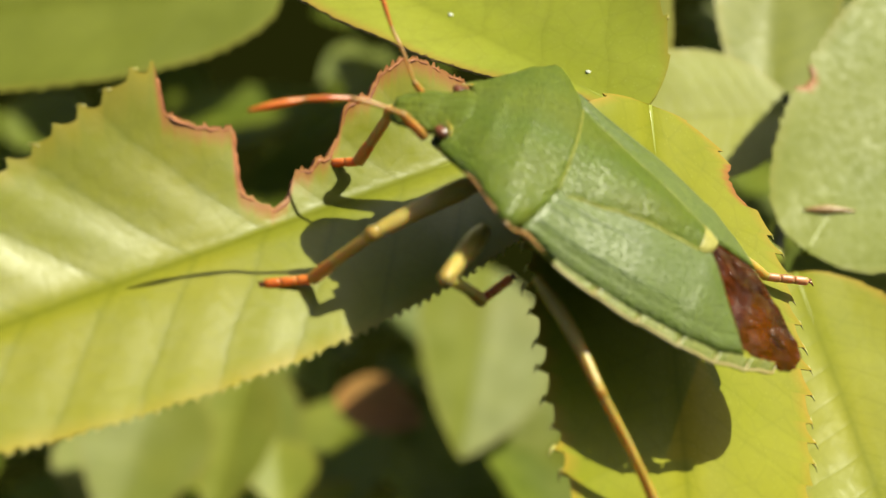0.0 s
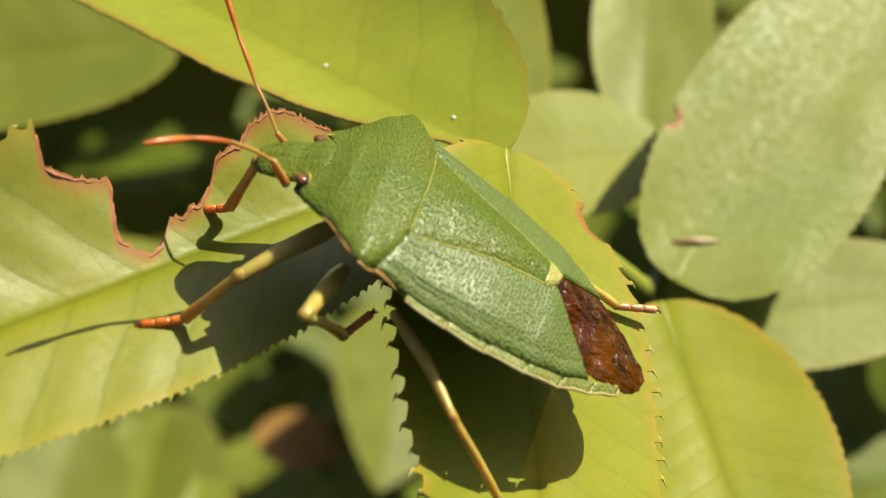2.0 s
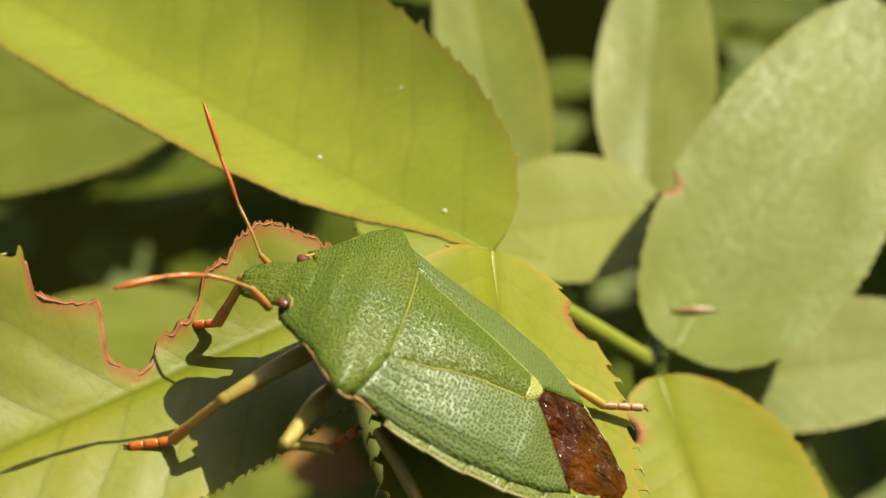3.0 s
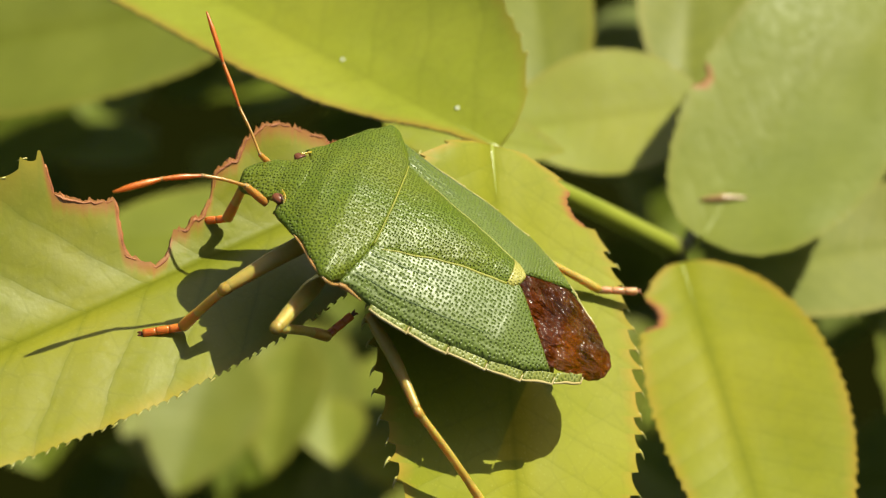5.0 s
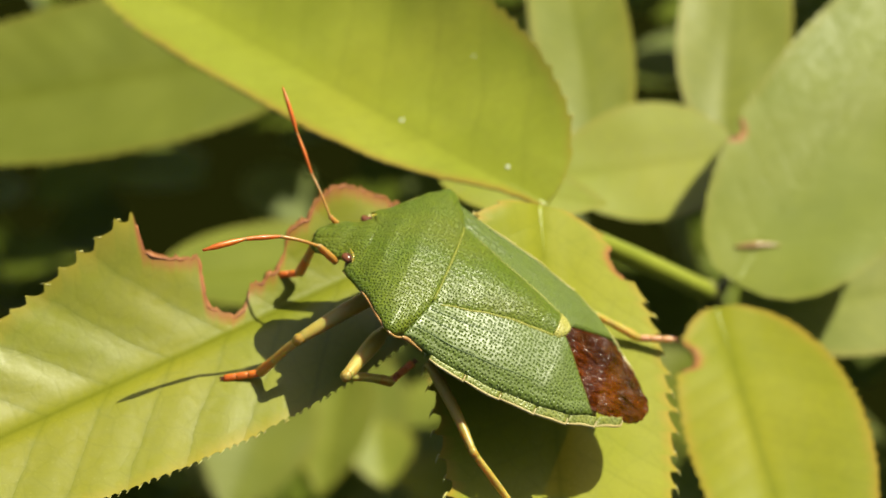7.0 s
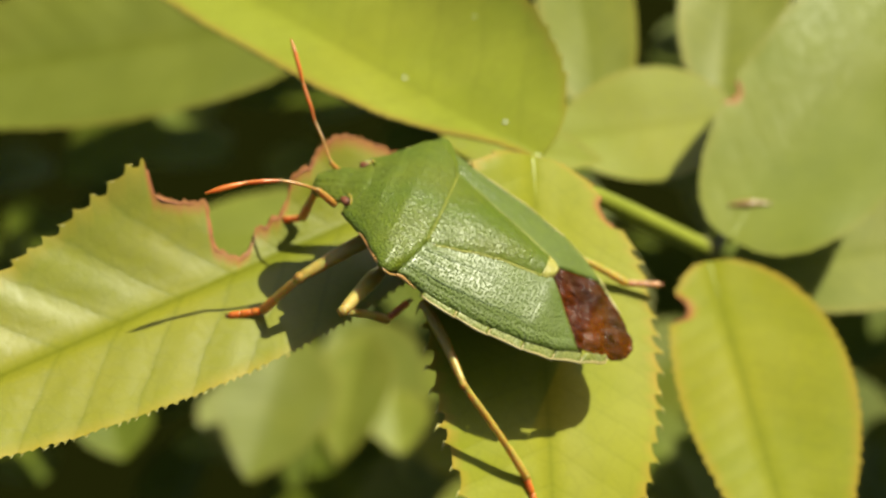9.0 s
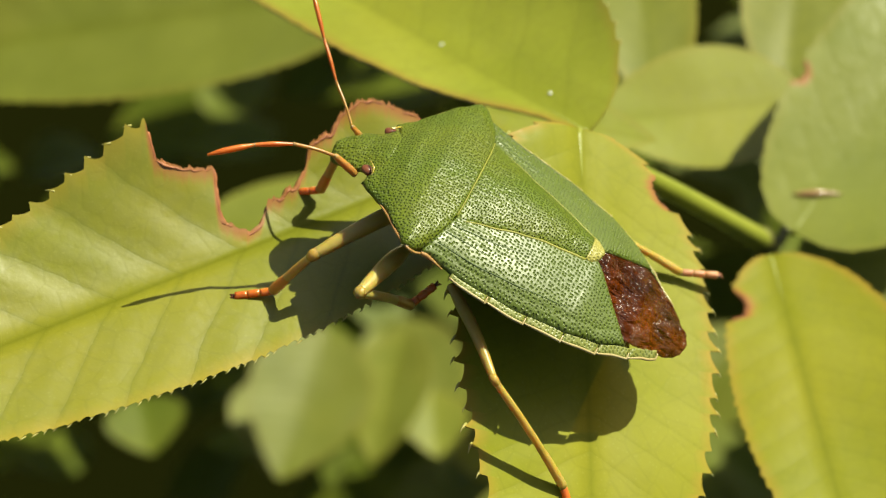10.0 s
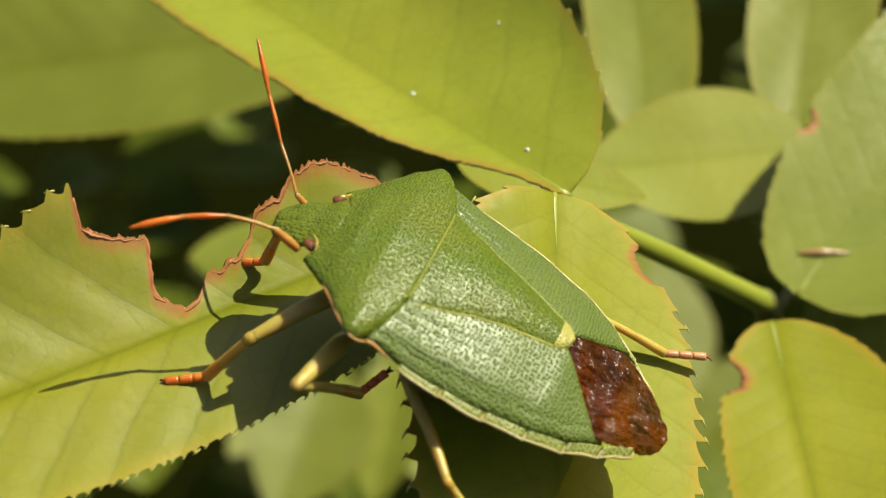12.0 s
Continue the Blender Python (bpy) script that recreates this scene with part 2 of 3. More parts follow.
LEG_PINK = horn_material("pinkish tan foot", (0.47, 0.24, 0.11), (0.40, 0.17, 0.07), gloss=0.35, through_light=0.4, relief=0.25)
LEG_ORANGE = horn_material("orange lower leg", (0.48, 0.26, 0.05), (0.46, 0.19, 0.03), gloss=0.33, scale=1200.0, through_light=0.6, relief=0.35)
JOINT = horn_material("tan joint", (0.324, 0.216, 0.0864), (0.2592, 0.144, 0.0504), gloss=0.3)
FEELER = horn_material("tan feeler", (0.42, 0.21, 0.045), (0.30, 0.13, 0.025), gloss=0.3, through_light=0.4, relief=0.25)
FEELER_RED = horn_material("red-brown feeler end", (0.55, 0.14, 0.012), (0.36, 0.07, 0.0085), gloss=0.28, through_light=0.4, relief=0.25)
EYE = horn_material("red-brown eye", (0.22, 0.075, 0.03), (0.10, 0.03, 0.014), gloss=0.2, relief=0.2)
BELLY = shell_material("pale green belly", (0.1728, 0.1966, 0.0389), (0.0864, 0.1058, 0.0194), (0.1440, 0.1814, 0.0324))
LINE = horn_material("yellow-green seam", (0.2592, 0.252, 0.036), (0.2016, 0.2088, 0.0216), gloss=0.6)
VEIN = horn_material("dark green wing vein", (0.05, 0.085, 0.006), (0.03, 0.055, 0.004), gloss=0.6)
MEMBRANE = membrane_material()
DEW = Nodes("milky dew").set(Base_Color=(0.5, 0.52, 0.42), Roughness=0.12, IOR=1.33).mat
SOIL = soil_material()


# ---- building blocks ----
def at(x, y, z):
    """A place given in mm from the bug, in metres."""
    return Vector((x * MM, y * MM, (z + HIGH) * MM))


def link(name, verts, faces, material, parent=None, label="", uvs=None, smooth=True):
    mesh = bpy.data.meshes.new(name)
    mesh.from_pydata([tuple(v) for v in verts], [], faces)
    if uvs is not None:
        corner = np.empty(len(mesh.loops), dtype=np.int32)
        mesh.loops.foreach_get("vertex_index", corner)
        for layer_name, part in (("leaf", slice(0, 2)), ("lip", slice(2, 4))):
            mesh.uv_layers.new(name=layer_name).data.foreach_set("uv", np.array(uvs, dtype=np.float32)[corner, part].ravel())
    if smooth:
        mesh.polygons.foreach_set("use_smooth", [True] * len(mesh.polygons))
    mesh.materials.append(material)
    ob = new(name, mesh)
    ob.parent = parent
    return tagged(ob, label)


def ease(table, x):
    """Smooth curve through a short table of (x, value)."""
    if x <= table[0][0]:
        return table[0][1]
    for (a, p), (b, q) in zip(table, table[1:]):
        if x <= b:
            k = (x - a) / (b - a)
            return p + (q - p) * (0.5 * k + 0.5 * k * k * (3 - 2 * k))
    return table[-1][1]


def tube_mesh(points, radii, sides=12):
    """Vertices and faces of a round limb along a line, with closed ends."""
    pts = [Vector(p) for p in points]
    verts, faces, side = [], [], None
    for i, p in enumerate(pts):
        way = (pts[min(i + 1, len(pts) - 1)] - pts[max(i - 1, 0)]).normalized()
        side = way.orthogonal().normalized() if side is None else (side - way * side.dot(way)).normalized()
        other = way.cross(side)
        for k in range(sides):
            a = 2 * math.pi * k / sides
            verts.append(p + (side * math.cos(a) + other * math.sin(a)) * radii[i])
    for i in range(len(pts) - 1):
        for k in range(sides):
            n = (k + 1) % sides
            faces.append((i * sides + k, i * sides + n, (i + 1) * sides + n, (i + 1) * sides + k))
    for ring, p in ((0, pts[0]), (len(pts) - 1, pts[-1])):
        verts.append(p)
        for k in range(sides):
            f = (ring * sides + k, ring * sides + (k + 1) % sides, len(verts) - 1)
            faces.append(f if ring else f[::-1])
    return verts, faces


def bow(points, steps=10):
    """A smooth line through a few places."""
    pts = [Vector(p) for p in points]
    pts = [pts[0] * 2 - pts[1], *pts, pts[-1] * 2 - pts[-2]]
    line = []
    for a, b, c, d in zip(pts, pts[1:], pts[2:], pts[3:]):
        for k in range(steps):
            t = k / steps
            line.append(0.5 * ((2 * b) + (c - a) * t + (2 * a - 5 * b + 4 * c - d) * t * t + (3 * b - a - 3 * c + d) * t ** 3))
    return line + [pts[-2]]


def limb(name, points, widths, material, parent=None, label="", sides=12, steps=8, rough=0.0):
    """A limb of a few mm: places in mm, widths as radii in mm along its length."""
    line = bow([Vector(p) * MM for p in points], steps)
    n = len(line) - 1
    table = [(i / (len(widths) - 1), w) for i, w in enumerate(widths)]
    radii = [ease(table, i / n) * MM * (1 + rough * (random.random() - 0.5)) for i in range(n + 1)]
    return link(name, *tube_mesh(line, radii, sides), material, parent, label)


def blob(name, centre, size, material, parent=None, label="", turn=(0, 0, 0)):
    """A rounded body, sizes in mm."""
    bm = bmesh.new()
    bmesh.ops.create_icosphere(bm, subdivisions=3, radius=1)
    m = pose(*(c * MM for c in centre), *turn) @ Matrix.Diagonal((*(s * MM for s in size), 1))
    bm.transform(m)
    mesh = bpy.data.meshes.new(name)
    bm.to_mesh(mesh)
    bm.free()
    mesh.polygons.foreach_set("use_smooth", [True] * len(mesh.polygons))
    mesh.materials.append(material)
    ob = new(name, mesh)
    ob.parent = parent
    return tagged(ob, label)


# ---- leaves ----
class Leaf:
    """The surface of one leaflet. s runs from its base along the midrib, y across (positive to the left of the way), in mm."""

    def __init__(self, base, tip, up, half, near=(0.0,), far=(0.0,), arch=0.0, droop=0.0, widest=0.85, blunt=0.75, teeth=30, tooth=0.32, lean=1.0, teeth_far=0, tooth_far=0.0,
                 cut_near=(), cut_far=(), seed=1, stations=300, puff=0.03, trim=0.0, slant=0.0, bend=(0.0,), lean_far=1.0, groove=0.02, widest_near=0.0):
        self.base = Vector(base)
        way = Vector(tip) - self.base
        self.length = way.length
        self.ex = way.normalized()
        self.ey = Vector(up).cross(self.ex).normalized()
        self.ez = self.ex.cross(self.ey)
        self.half, self.near, self.far, self.arch, self.droop = half, near, far, arch, droop
        self.widest, self.blunt = {1: widest_near or widest, -1: widest}, blunt
        self.lean = {1: lean, -1: lean_far}
        self.groove = groove
        self.slant, self.bend = slant, bend  # of the far half: how far its rows run back to the base, and how much it curls up
        self.count = {1: teeth, -1: teeth_far or teeth}
        self.big = {1: tooth, -1: tooth_far or tooth}
        self.cuts = {1: cut_near, -1: cut_far}
        self.stations, self.puff, self.trim = stations, puff, trim
        self.rng = random.Random(seed)
        self.phase = {1: self.rng.random(), -1: self.rng.random()}
        self.seed = seed

    def slope(self, side, u):
        t = self.near if side > 0 else self.far
        return ease([(i / max(1, len(t) - 1), v) for i, v in enumerate(t)], u)

    def point(self, s, y):
        u = s / self.length
        side = 1 if y >= 0 else -1
        a = abs(y)
        h = self.slope(side, u) * a * a / (a + 0.5)
        if side < 0:
            h += ease([(i / max(1, len(self.bend) - 1), v) for i, v in enumerate(self.bend)], u) * a * a
        h += self.arch * 4 * u * (1 - u) - self.droop * u * u
        h -= self.groove * math.exp(-((a / 0.42) ** 2))
        h += 0.16 * noise.noise(Vector((s * 0.22, y * 0.3, self.seed * 7.3))) * min(1, a / 1.5)
        h += self.puff * (1.0 if side < 0 else 0.45) * math.cos(math.pi * (u * 13 - a / self.half * 1.9)) ** 2 * min(1, a / 1.2)
        return self.base + self.ex * s + self.ey * y + self.ez * h

    def along(self, s, y):
        """Where on the midrib's line the row that leaves it at s has got to, y away."""
        if y >= 0 or not self.slant:
            return s
        return s + ease(((0.54 * self.length, self.slant), (0.64 * self.length, 0.3)), s) * abs(y)

    def run(self, u, side):
        """How many teeth of a margin lie behind a place on it."""
        return u * self.count[side] + self.phase[side] + 0.5 * noise.noise(Vector((u * self.count[side] * 0.45, self.seed * 3.7, side)))

    def edge(self, s, side):
        """How far the blade reaches on one side, and whether that edge is bitten."""
        u = min(max(s / self.length, 0.0), 1.0)
        w = self.half * max(math.sin(math.pi * u ** self.widest[side]), 0.0) ** self.blunt * self.lean[side]
        run = self.run(self.along(s, -0.7 * self.half) / self.length if side < 0 else u, side)
        ph, k = run % 1, int(run)
        size = 0.4 + 1.1 * ((k * 7919 + self.seed * 31) % 97) / 97
        w += self.big[side] * size * (ph ** 2.2 - 0.35) * min(1, w / 1.5)
        if self.trim:
            w *= min(1.0, max(0.0, s - self.trim) / 2.2) ** 0.6
        w = max(w, 0.03)
        bitten = False
        cut = self.cuts[side]
        if cut and cut[0][0] <= s <= cut[-1][0]:
            for (a, p), (b, q) in zip(cut, cut[1:]):
                if a <= s <= b:
                    limit = p + (q - p) * (s - a) / max(b - a, 1e-6)
            limit += 0.10 * noise.noise(Vector((s * 3.1, side * 5.0, self.seed))) + 0.09 * noise.noise(Vector((s * 9.0, side, self.seed))) + 0.05 * noise.noise(Vector((s * 21.0, side, self.seed)))
            if limit < w:
                w, bitten = max(limit, 0.05), True
        return w, bitten

    def mesh(self, name, material, parent=None, label="", rows=12, thick=0.08):
        n = self.stations
        verts, uvs, faces = [], [], []
        across = [(j / rows) for j in range(-rows, rows + 1)]
        for layer in (0, 1):
            for i in range(n + 1):
                s = self.trim + (self.length - self.trim) * i / n
                for q in across:
                    side = 1 if q >= 0 else -1
                    w, bit = self.edge(s, side)
                    reach = side * max(w - 0.09 * layer, 0.02) * (abs(q) ** 0.85)
                    run = self.along(s, reach)
                    p = self.point(run, reach) - self.ez * (thick * layer)
                    verts.append(at(*p))
                    uvs.append((run / self.length, reach / self.half, (w - abs(reach)) / 2, 1.0 if bit else 0.0))
        m = len(across)
        top = (n + 1) * m
        for i in range(n):
            for j in range(m - 1):
                a, b, c, d = i * m + j, i * m + j + 1, (i + 1) * m + j + 1, (i + 1) * m + j
                faces.append((d, c, b, a))
                faces.append((top + a, top + b, top + c, top + d))
        for j in (0, m - 1):
            first = len(verts)
            for layer in (0, 1):
                for i in range(n + 1):
                    verts.append(verts[layer * top + i * m + j])
                    uvs.append(uvs[layer * top + i * m + j])
            for i in range(n):
                a, d = first + i, first + i + 1
                faces.append((a, d, d + n + 1, a + n + 1) if j else (d, a, a + n + 1, d + n + 1))
        for i in (0, n):
            for j in range(m - 1):
                a, b = i * m + j, i * m + j + 1
                faces.append((a, b, top + b, top + a) if i else (b, a, top + a, top + b))
        return link(name, verts, faces, material, parent, label, uvs)

    def scars(self, parent, radius=0.1, start=0.0, material=None):
        """Brown healed lips along the bitten stretches."""
        for side in (1, -1):
            cut = self.cuts[side]
            if not cut:
                continue
            run, n = [], int((cut[-1][0] - cut[0][0]) / 0.05)
            for i in range(n + 1):
                s = cut[0][0] + (cut[-1][0] - cut[0][0]) * i / n
                w, bitten = self.edge(s, side)
                if bitten and s >= start:
                    p = at(*(self.point(self.along(s, side * w), side * (w - 0.02)) - self.ez * 0.06))
                    if not run or (p - run[-1]).length > 0.00006:
                        if run and (p - run[-1]).length > 0.0002:
                            gap = p - run[-1]
                            k = int(gap.length / 0.00015)
                            run += [run[-1] + gap * (q + 1) / (k + 1) for q in range(k)]
                        run.append(p)
                if (not bitten or i == n) and len(run) > 4:
                    self.lip(run, radius, parent, material or SCAR)
                    run = []
        return parent

    def lip(self, run, radius, parent, material):
        run = [run[0]] + [(a + b * 2 + c) / 4 for a, b, c in zip(run, run[1:], run[2:])] + [run[-1]]
        verts, faces, n = [], [], len(run)
        for i, p in enumerate(run):
            way = (run[min(i + 1, n - 1)] - run[max(i - 1, 0)]).normalized()
            side = way.cross(self.ez).normalized()
            w = radius * MM * (1.1 + 0.8 * noise.noise(p * 1100) + 0.9 * noise.noise(p * 4200) + 0.5 * noise.noise(p * 11000))
            w = max(w, 0.00004)
            for a, b in ((-1, 0), (-0.6, 0.8), (0.6, 0.8), (1, 0), (0.5, -0.8), (-0.5, -0.8)):
                verts.append(p + side * w * a + self.ez * b * 0.04 * MM)
        for i in range(n - 1):
            for k in range(6):
                faces.append((i * 6 + k, i * 6 + (k + 1) % 6, (i + 1) * 6 + (k + 1) % 6, (i + 1) * 6 + k))
        faces += [tuple(range(5, -1, -1)), tuple((n - 1) * 6 + k for k in range(6))]
        link("bitten_edge", verts, faces, material, parent, "brown healed lip of a bite")

    def ribs(self, parent, material, s0=0.0, s1=0.97, radius=0.16):
        """The midrib standing out below the blade."""
        line = [at(*(self.point(self.length * (s0 + (s1 - s0) * i / 60), 0.0) - self.ez * 0.16)) for i in range(61)]
        link("midrib", *tube_mesh(line, [radius * MM * (1.15 - i / 62) for i in range(61)], 8), material, parent)

    def spines(self, parent, long=0.2):
        """Pale horny points on the teeth of the margin, bent towards the tip."""
        verts, faces = [], []
        for side in (1, -1):
            last = None
            for i in range(1, 1500):
                s = self.length * i / 1500
                run = self.run(self.along(s, -0.7 * self.half) / self.length if side < 0 else s / self.length, side)
                k, before, last = int(run), last, int(run)
                if before is None or k == before or not max(0.05 * self.length, self.trim + 1.0 if self.trim else 0.0) < s < 0.97 * self.length:
                    continue
                s -= self.length * 0.002
                w, bitten = self.edge(s, side)
                if bitten or self.rng.random() < 0.12:
                    continue
                p = self.point(self.along(s, side * w), side * w) - self.ez * 0.05
                way = (self.ex * self.rng.uniform(0.7, 1.1) + self.ey * side * self.rng.uniform(0.3, 0.8) + self.ez * self.rng.uniform(-0.2, 0.2)).normalized()
                size = self.rng.uniform(0.5, 1.0) * min(1.0, 0.25 + 2.2 * self.big[side])
                bent = p + way * long * size + self.ex * 0.08 * size
                v, f = tube_mesh([at(*(p - way * 0.16)), at(*p), at(*(p + way * long * 0.5 * size)), at(*bent)], [r * size * MM for r in (0.05, 0.055, 0.032, 0.01)], 6)
                faces += [tuple(j + len(verts) for j in q) for q in f]
                verts += v
        link("tooth_fringe", verts, faces, TOOTH, parent, "pale points of the leaf teeth")


def far_cut_a():
    """The eaten half of the long leaflet, as half-widths along it: two bites with a tongue of blade left between them."""
    return ((3.4, 0.2), (4.6, 1.0), (5.88, 1.62), (6.91, 2.01), (8.01, 2.26), (8.77, 2.15), (9.19, 1.88), (10.0, 1.75), (10.14, 1.37), (10.45, 1.13),
            (10.97, 1.0), (11.49, 1.06), (11.59, 0.9), (11.73, 0.52), (12.18, 0.48), (12.71, 0.72), (13.28, 1.1), (13.46, 1.73), (13.56, 2.15), (14.2, 2.24),
            (15.1, 2.51), (15.66, 2.74), (15.78, 3.09), (15.86, 3.5))


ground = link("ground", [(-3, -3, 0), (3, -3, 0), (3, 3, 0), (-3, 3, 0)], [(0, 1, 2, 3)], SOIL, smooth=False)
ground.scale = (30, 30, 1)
tagged(ground, "garden soil under the bush, darkened for shade", "soil", kind="structure")

# the rose leaf on which the bug sits
rose_leaf = tagged(new("rose_leaf"), "yellow-green compound rose leaf with bitten brown-edged leaflets", "leaf")
leaflets = {
    "a": Leaf((0.68, 8.2, -2.5), (-22.9, -8.7, -1.0), (0, 0, 1), 4.3, near=(-0.14,), lean=0.965, widest_near=0.95, far=(0.8, 0.75, 0.75, 0.55, 0.42, 0.4), teeth=84, tooth=0.11, teeth_far=46, tooth_far=0.22,
              widest=0.62, blunt=0.6, lean_far=0.9, slant=-0.65, groove=0.05, bend=(0.16, 0.16, 0.16, 0.12, 0.02, 0.0, 0.0), cut_far=far_cut_a(), seed=3, stations=600, trim=3.3, puff=0.075),
    "b": Leaf((1.47, 7.1, -1.75), (2.07, -9.3, -8.5), (0.5, -0.3, 0.82), 4.85, near=(0.02,), far=(0.02,), teeth=25, tooth=0.34, widest=0.76, blunt=0.52,
              cut_near=((1.2, 3.0), (1.5, 2.75), (2.1, 3.0), (2.45, 3.4), (2.55, 4.6)), seed=5, stations=420, puff=0.02),
    "c": Leaf((1.8, 9.78, -4.14), (-23.1, 34.6, -6.0), (0, -0.2, 1), 6.7, near=(0.1,), far=(0.1,), bend=(0.035,), teeth=40, tooth=0.2, lean=0.5,
              widest=0.7, blunt=0.65, cut_near=((0.0, 0.1), (2.2, 0.54), (4.4, 1.42), (7.4, 2.22), (10.9, 2.65), (19.0, 2.85), (30.0, 2.6), (33.0, 3.0)), seed=8, stations=320, puff=0.015),
}
for key, shape in leaflets.items():
    blade = shape.mesh("leaflet", {"a": LEAF_LONG, "b": LEAF, "c": LEAF_FOLDED}[key], rose_leaf, {"a": "long leaflet with two brown-edged bites", "b": "oval leaflet with a small bite", "c": "broad folded leaflet"}[key],
                       rows=16 if key != "c" else 12)
    shape.scars(blade, radius=0.04 if key == "c" else 0.06, start=4.2 if key == "a" else 0.0, material=JOINT if key == "c" else SCAR)
    shape.ribs(blade, STEM, s0=0.13 if key == "a" else 0.0)
    shape.spines(blade)
first, second = leaflets["a"], leaflets["b"]
limb("leaflet_stalk", [tuple(p + Vector((0, 0, HIGH))) for p in (first.point(3.9, 0.1) - first.ez * 0.2, first.point(2.6, 1.0) - first.ez * 0.9, first.point(1.4, 1.9) - first.ez * 1.3, second.point(0.6, 0.0) - second.ez * 0.4)],
     [0.16, 0.18, 0.2], STEM, rose_leaf, "short stalk of the long leaflet")
limb("leaf_stalk", [(x, y, z + HIGH) for x, y, z in ((1.6, 9.3, -4.5), (3.0, 10.9, -6.6), (5.6, 13.3, -10.3), (7.8, 15.2, -13.4), (9.6, 16.8, -16.0))],
     [0.3, 0.36, 0.42, 0.44, 0.48], STEM, rose_leaf, "green leaf stalk")

# drops of water on the folded leaflet
def dew_drop(s, y, size):
    p = leaflets["c"].point(s, y)
    drop = blob("dew_drop", (p.x, p.y, p.z + HIGH), (size, size, size * 0.4), DEW, None, "small milky dew drop on the folded leaflet")
    tagged(drop, category="drop", group="drops on the leaflet")


for spot in ((8.3, -0.15, 0.1), (2.6, -0.6, 0.09), (7.7, -4.1, 0.06)):
    dew_drop(*spot)

# the shoot and its other leaves
shoot = tagged(new("rose_shoot"), "brown-green rose shoot carrying the leaves", "shoot")
limb("stem", [(x, y, z + HIGH) for x, y, z in ((9.3, 16.5, -15.6), (9.9, 17.4, -17.2), (12.0, 21.0, -28.0), (16.0, 28.0, -70.0), (20.0, 40.0, -200.0), (24.0, 50.0, -424.0))],
     [0.42, 0.55, 0.75, 1.2, 2.0, 3.0], TWIG, shoot, "brown-green main stem")
limb("side_stalk", [(x, y, z + HIGH) for x, y, z in ((9.7, 17.2, -17.0), (11.2, 21.0, -19.5), (12.3, 25.0, -18.6), (12.2, 27.8, -15.8))], [0.3, 0.26, 0.22], TWIG, shoot, "brown-green leaf stalk")
limb("side_stalk", [(x, y, z + HIGH) for x, y, z in ((10.0, 17.5, -17.6), (10.6, 19.0, -20.4), (12.0, 20.2, -20.9))], [0.3, 0.26, 0.22], TWIG, shoot, "brown-green leaf stalk")


def lone_leaf(label, material, shape, rows=8, scars=False):
    ob = shape.mesh("leaf", material, None, label, rows=rows)
    tagged(ob, category="leaf", group="leaves of the rose bush")
    if scars:
        shape.scars(ob)
    shape.ribs(ob, STEM)
    return ob


lone_leaf("yellow-green oval leaf with a small brown bite", LEAF,
          Leaf((9.5, 13.6, -13.8), (12.0, -1.8, -16.6), (0, -0.2, 1), 4.6, near=(0.08,), far=(0.02,), lean_far=0.64, teeth=30, tooth=0.14, widest=0.8, blunt=0.55,
               cut_far=((1.5, 2.0), (2.0, 1.6), (2.5, 1.45), (3.0, 1.7), (3.2, 2.9)), puff=0.012, seed=11), scars=True)
broad = Leaf((10.9, 16.8, -15.5), (23.2, 35.0, -9.4), (0.1, -0.38, 0.92), 4.1, near=(0.1,), far=(0.08,), lean_far=1.35, teeth=34, tooth=0.14, widest=0.75, blunt=0.5,
             cut_near=((6.2, 3.9), (6.6, 3.5), (7.2, 3.45), (7.7, 3.9)), puff=0.012, seed=13)
broad_leaf = lone_leaf("broad yellow-green leaf with a shiny midrib", LEAF_BROAD, broad, scars=True)
limb("blemish", [tuple(broad.point(a, b) + broad.ez * 0.02 + Vector((0, 0, HIGH))) for a, b in ((1.55, 0.95), (2.0, 0.4), (2.4, -0.1), (2.85, -0.8))], [0.05, 0.16, 0.2, 0.14, 0.04], JOINT, broad_leaf, "yellowish scar near the base", sides=8)
lone_leaf("pale green leaf beside the broad leaf", LEAF_PALE, Leaf((12.6, 27.2, -16.2), (2.0, 25.8, -16.6), (0, -0.35, 1), 3.5, near=(0.1,), far=(0.1,), tooth=0.1, puff=0.0, seed=17))
lone_leaf("mid-green leaf behind the folded leaflet", LEAF_DEEP, Leaf((5.4, 27.6, -16.6), (3.6, 45.0, -10.8), (0, -0.35, 1), 2.7, near=(0.1,), far=(0.1,), widest=0.8, blunt=0.5, tooth=0.1, puff=0.0, seed=19))
lone_leaf("mid-green leaf behind the broad leaf", LEAF_DEEP, Leaf((11.9, 29.5, -17.2), (14.7, 45.0, -11.8), (0, -0.35, 1), 3.1, near=(0.1,), far=(0.1,), widest=0.8, blunt=0.5, tooth=0.1, puff=0.0, seed=21))
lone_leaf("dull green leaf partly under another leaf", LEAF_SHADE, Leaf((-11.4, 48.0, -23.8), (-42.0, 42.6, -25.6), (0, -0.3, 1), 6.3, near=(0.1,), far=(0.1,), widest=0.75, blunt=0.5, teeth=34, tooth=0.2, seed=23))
lone_leaf("pale leaf tucked under the folded leaflet", LEAF_PALE, Leaf((-2.6, 16.6, -8.4), (4.6, 15.0, -8.8), (0, -0.3, 1), 1.5, near=(0.1,), far=(0.1,), tooth=0.05, puff=0.0, seed=47))
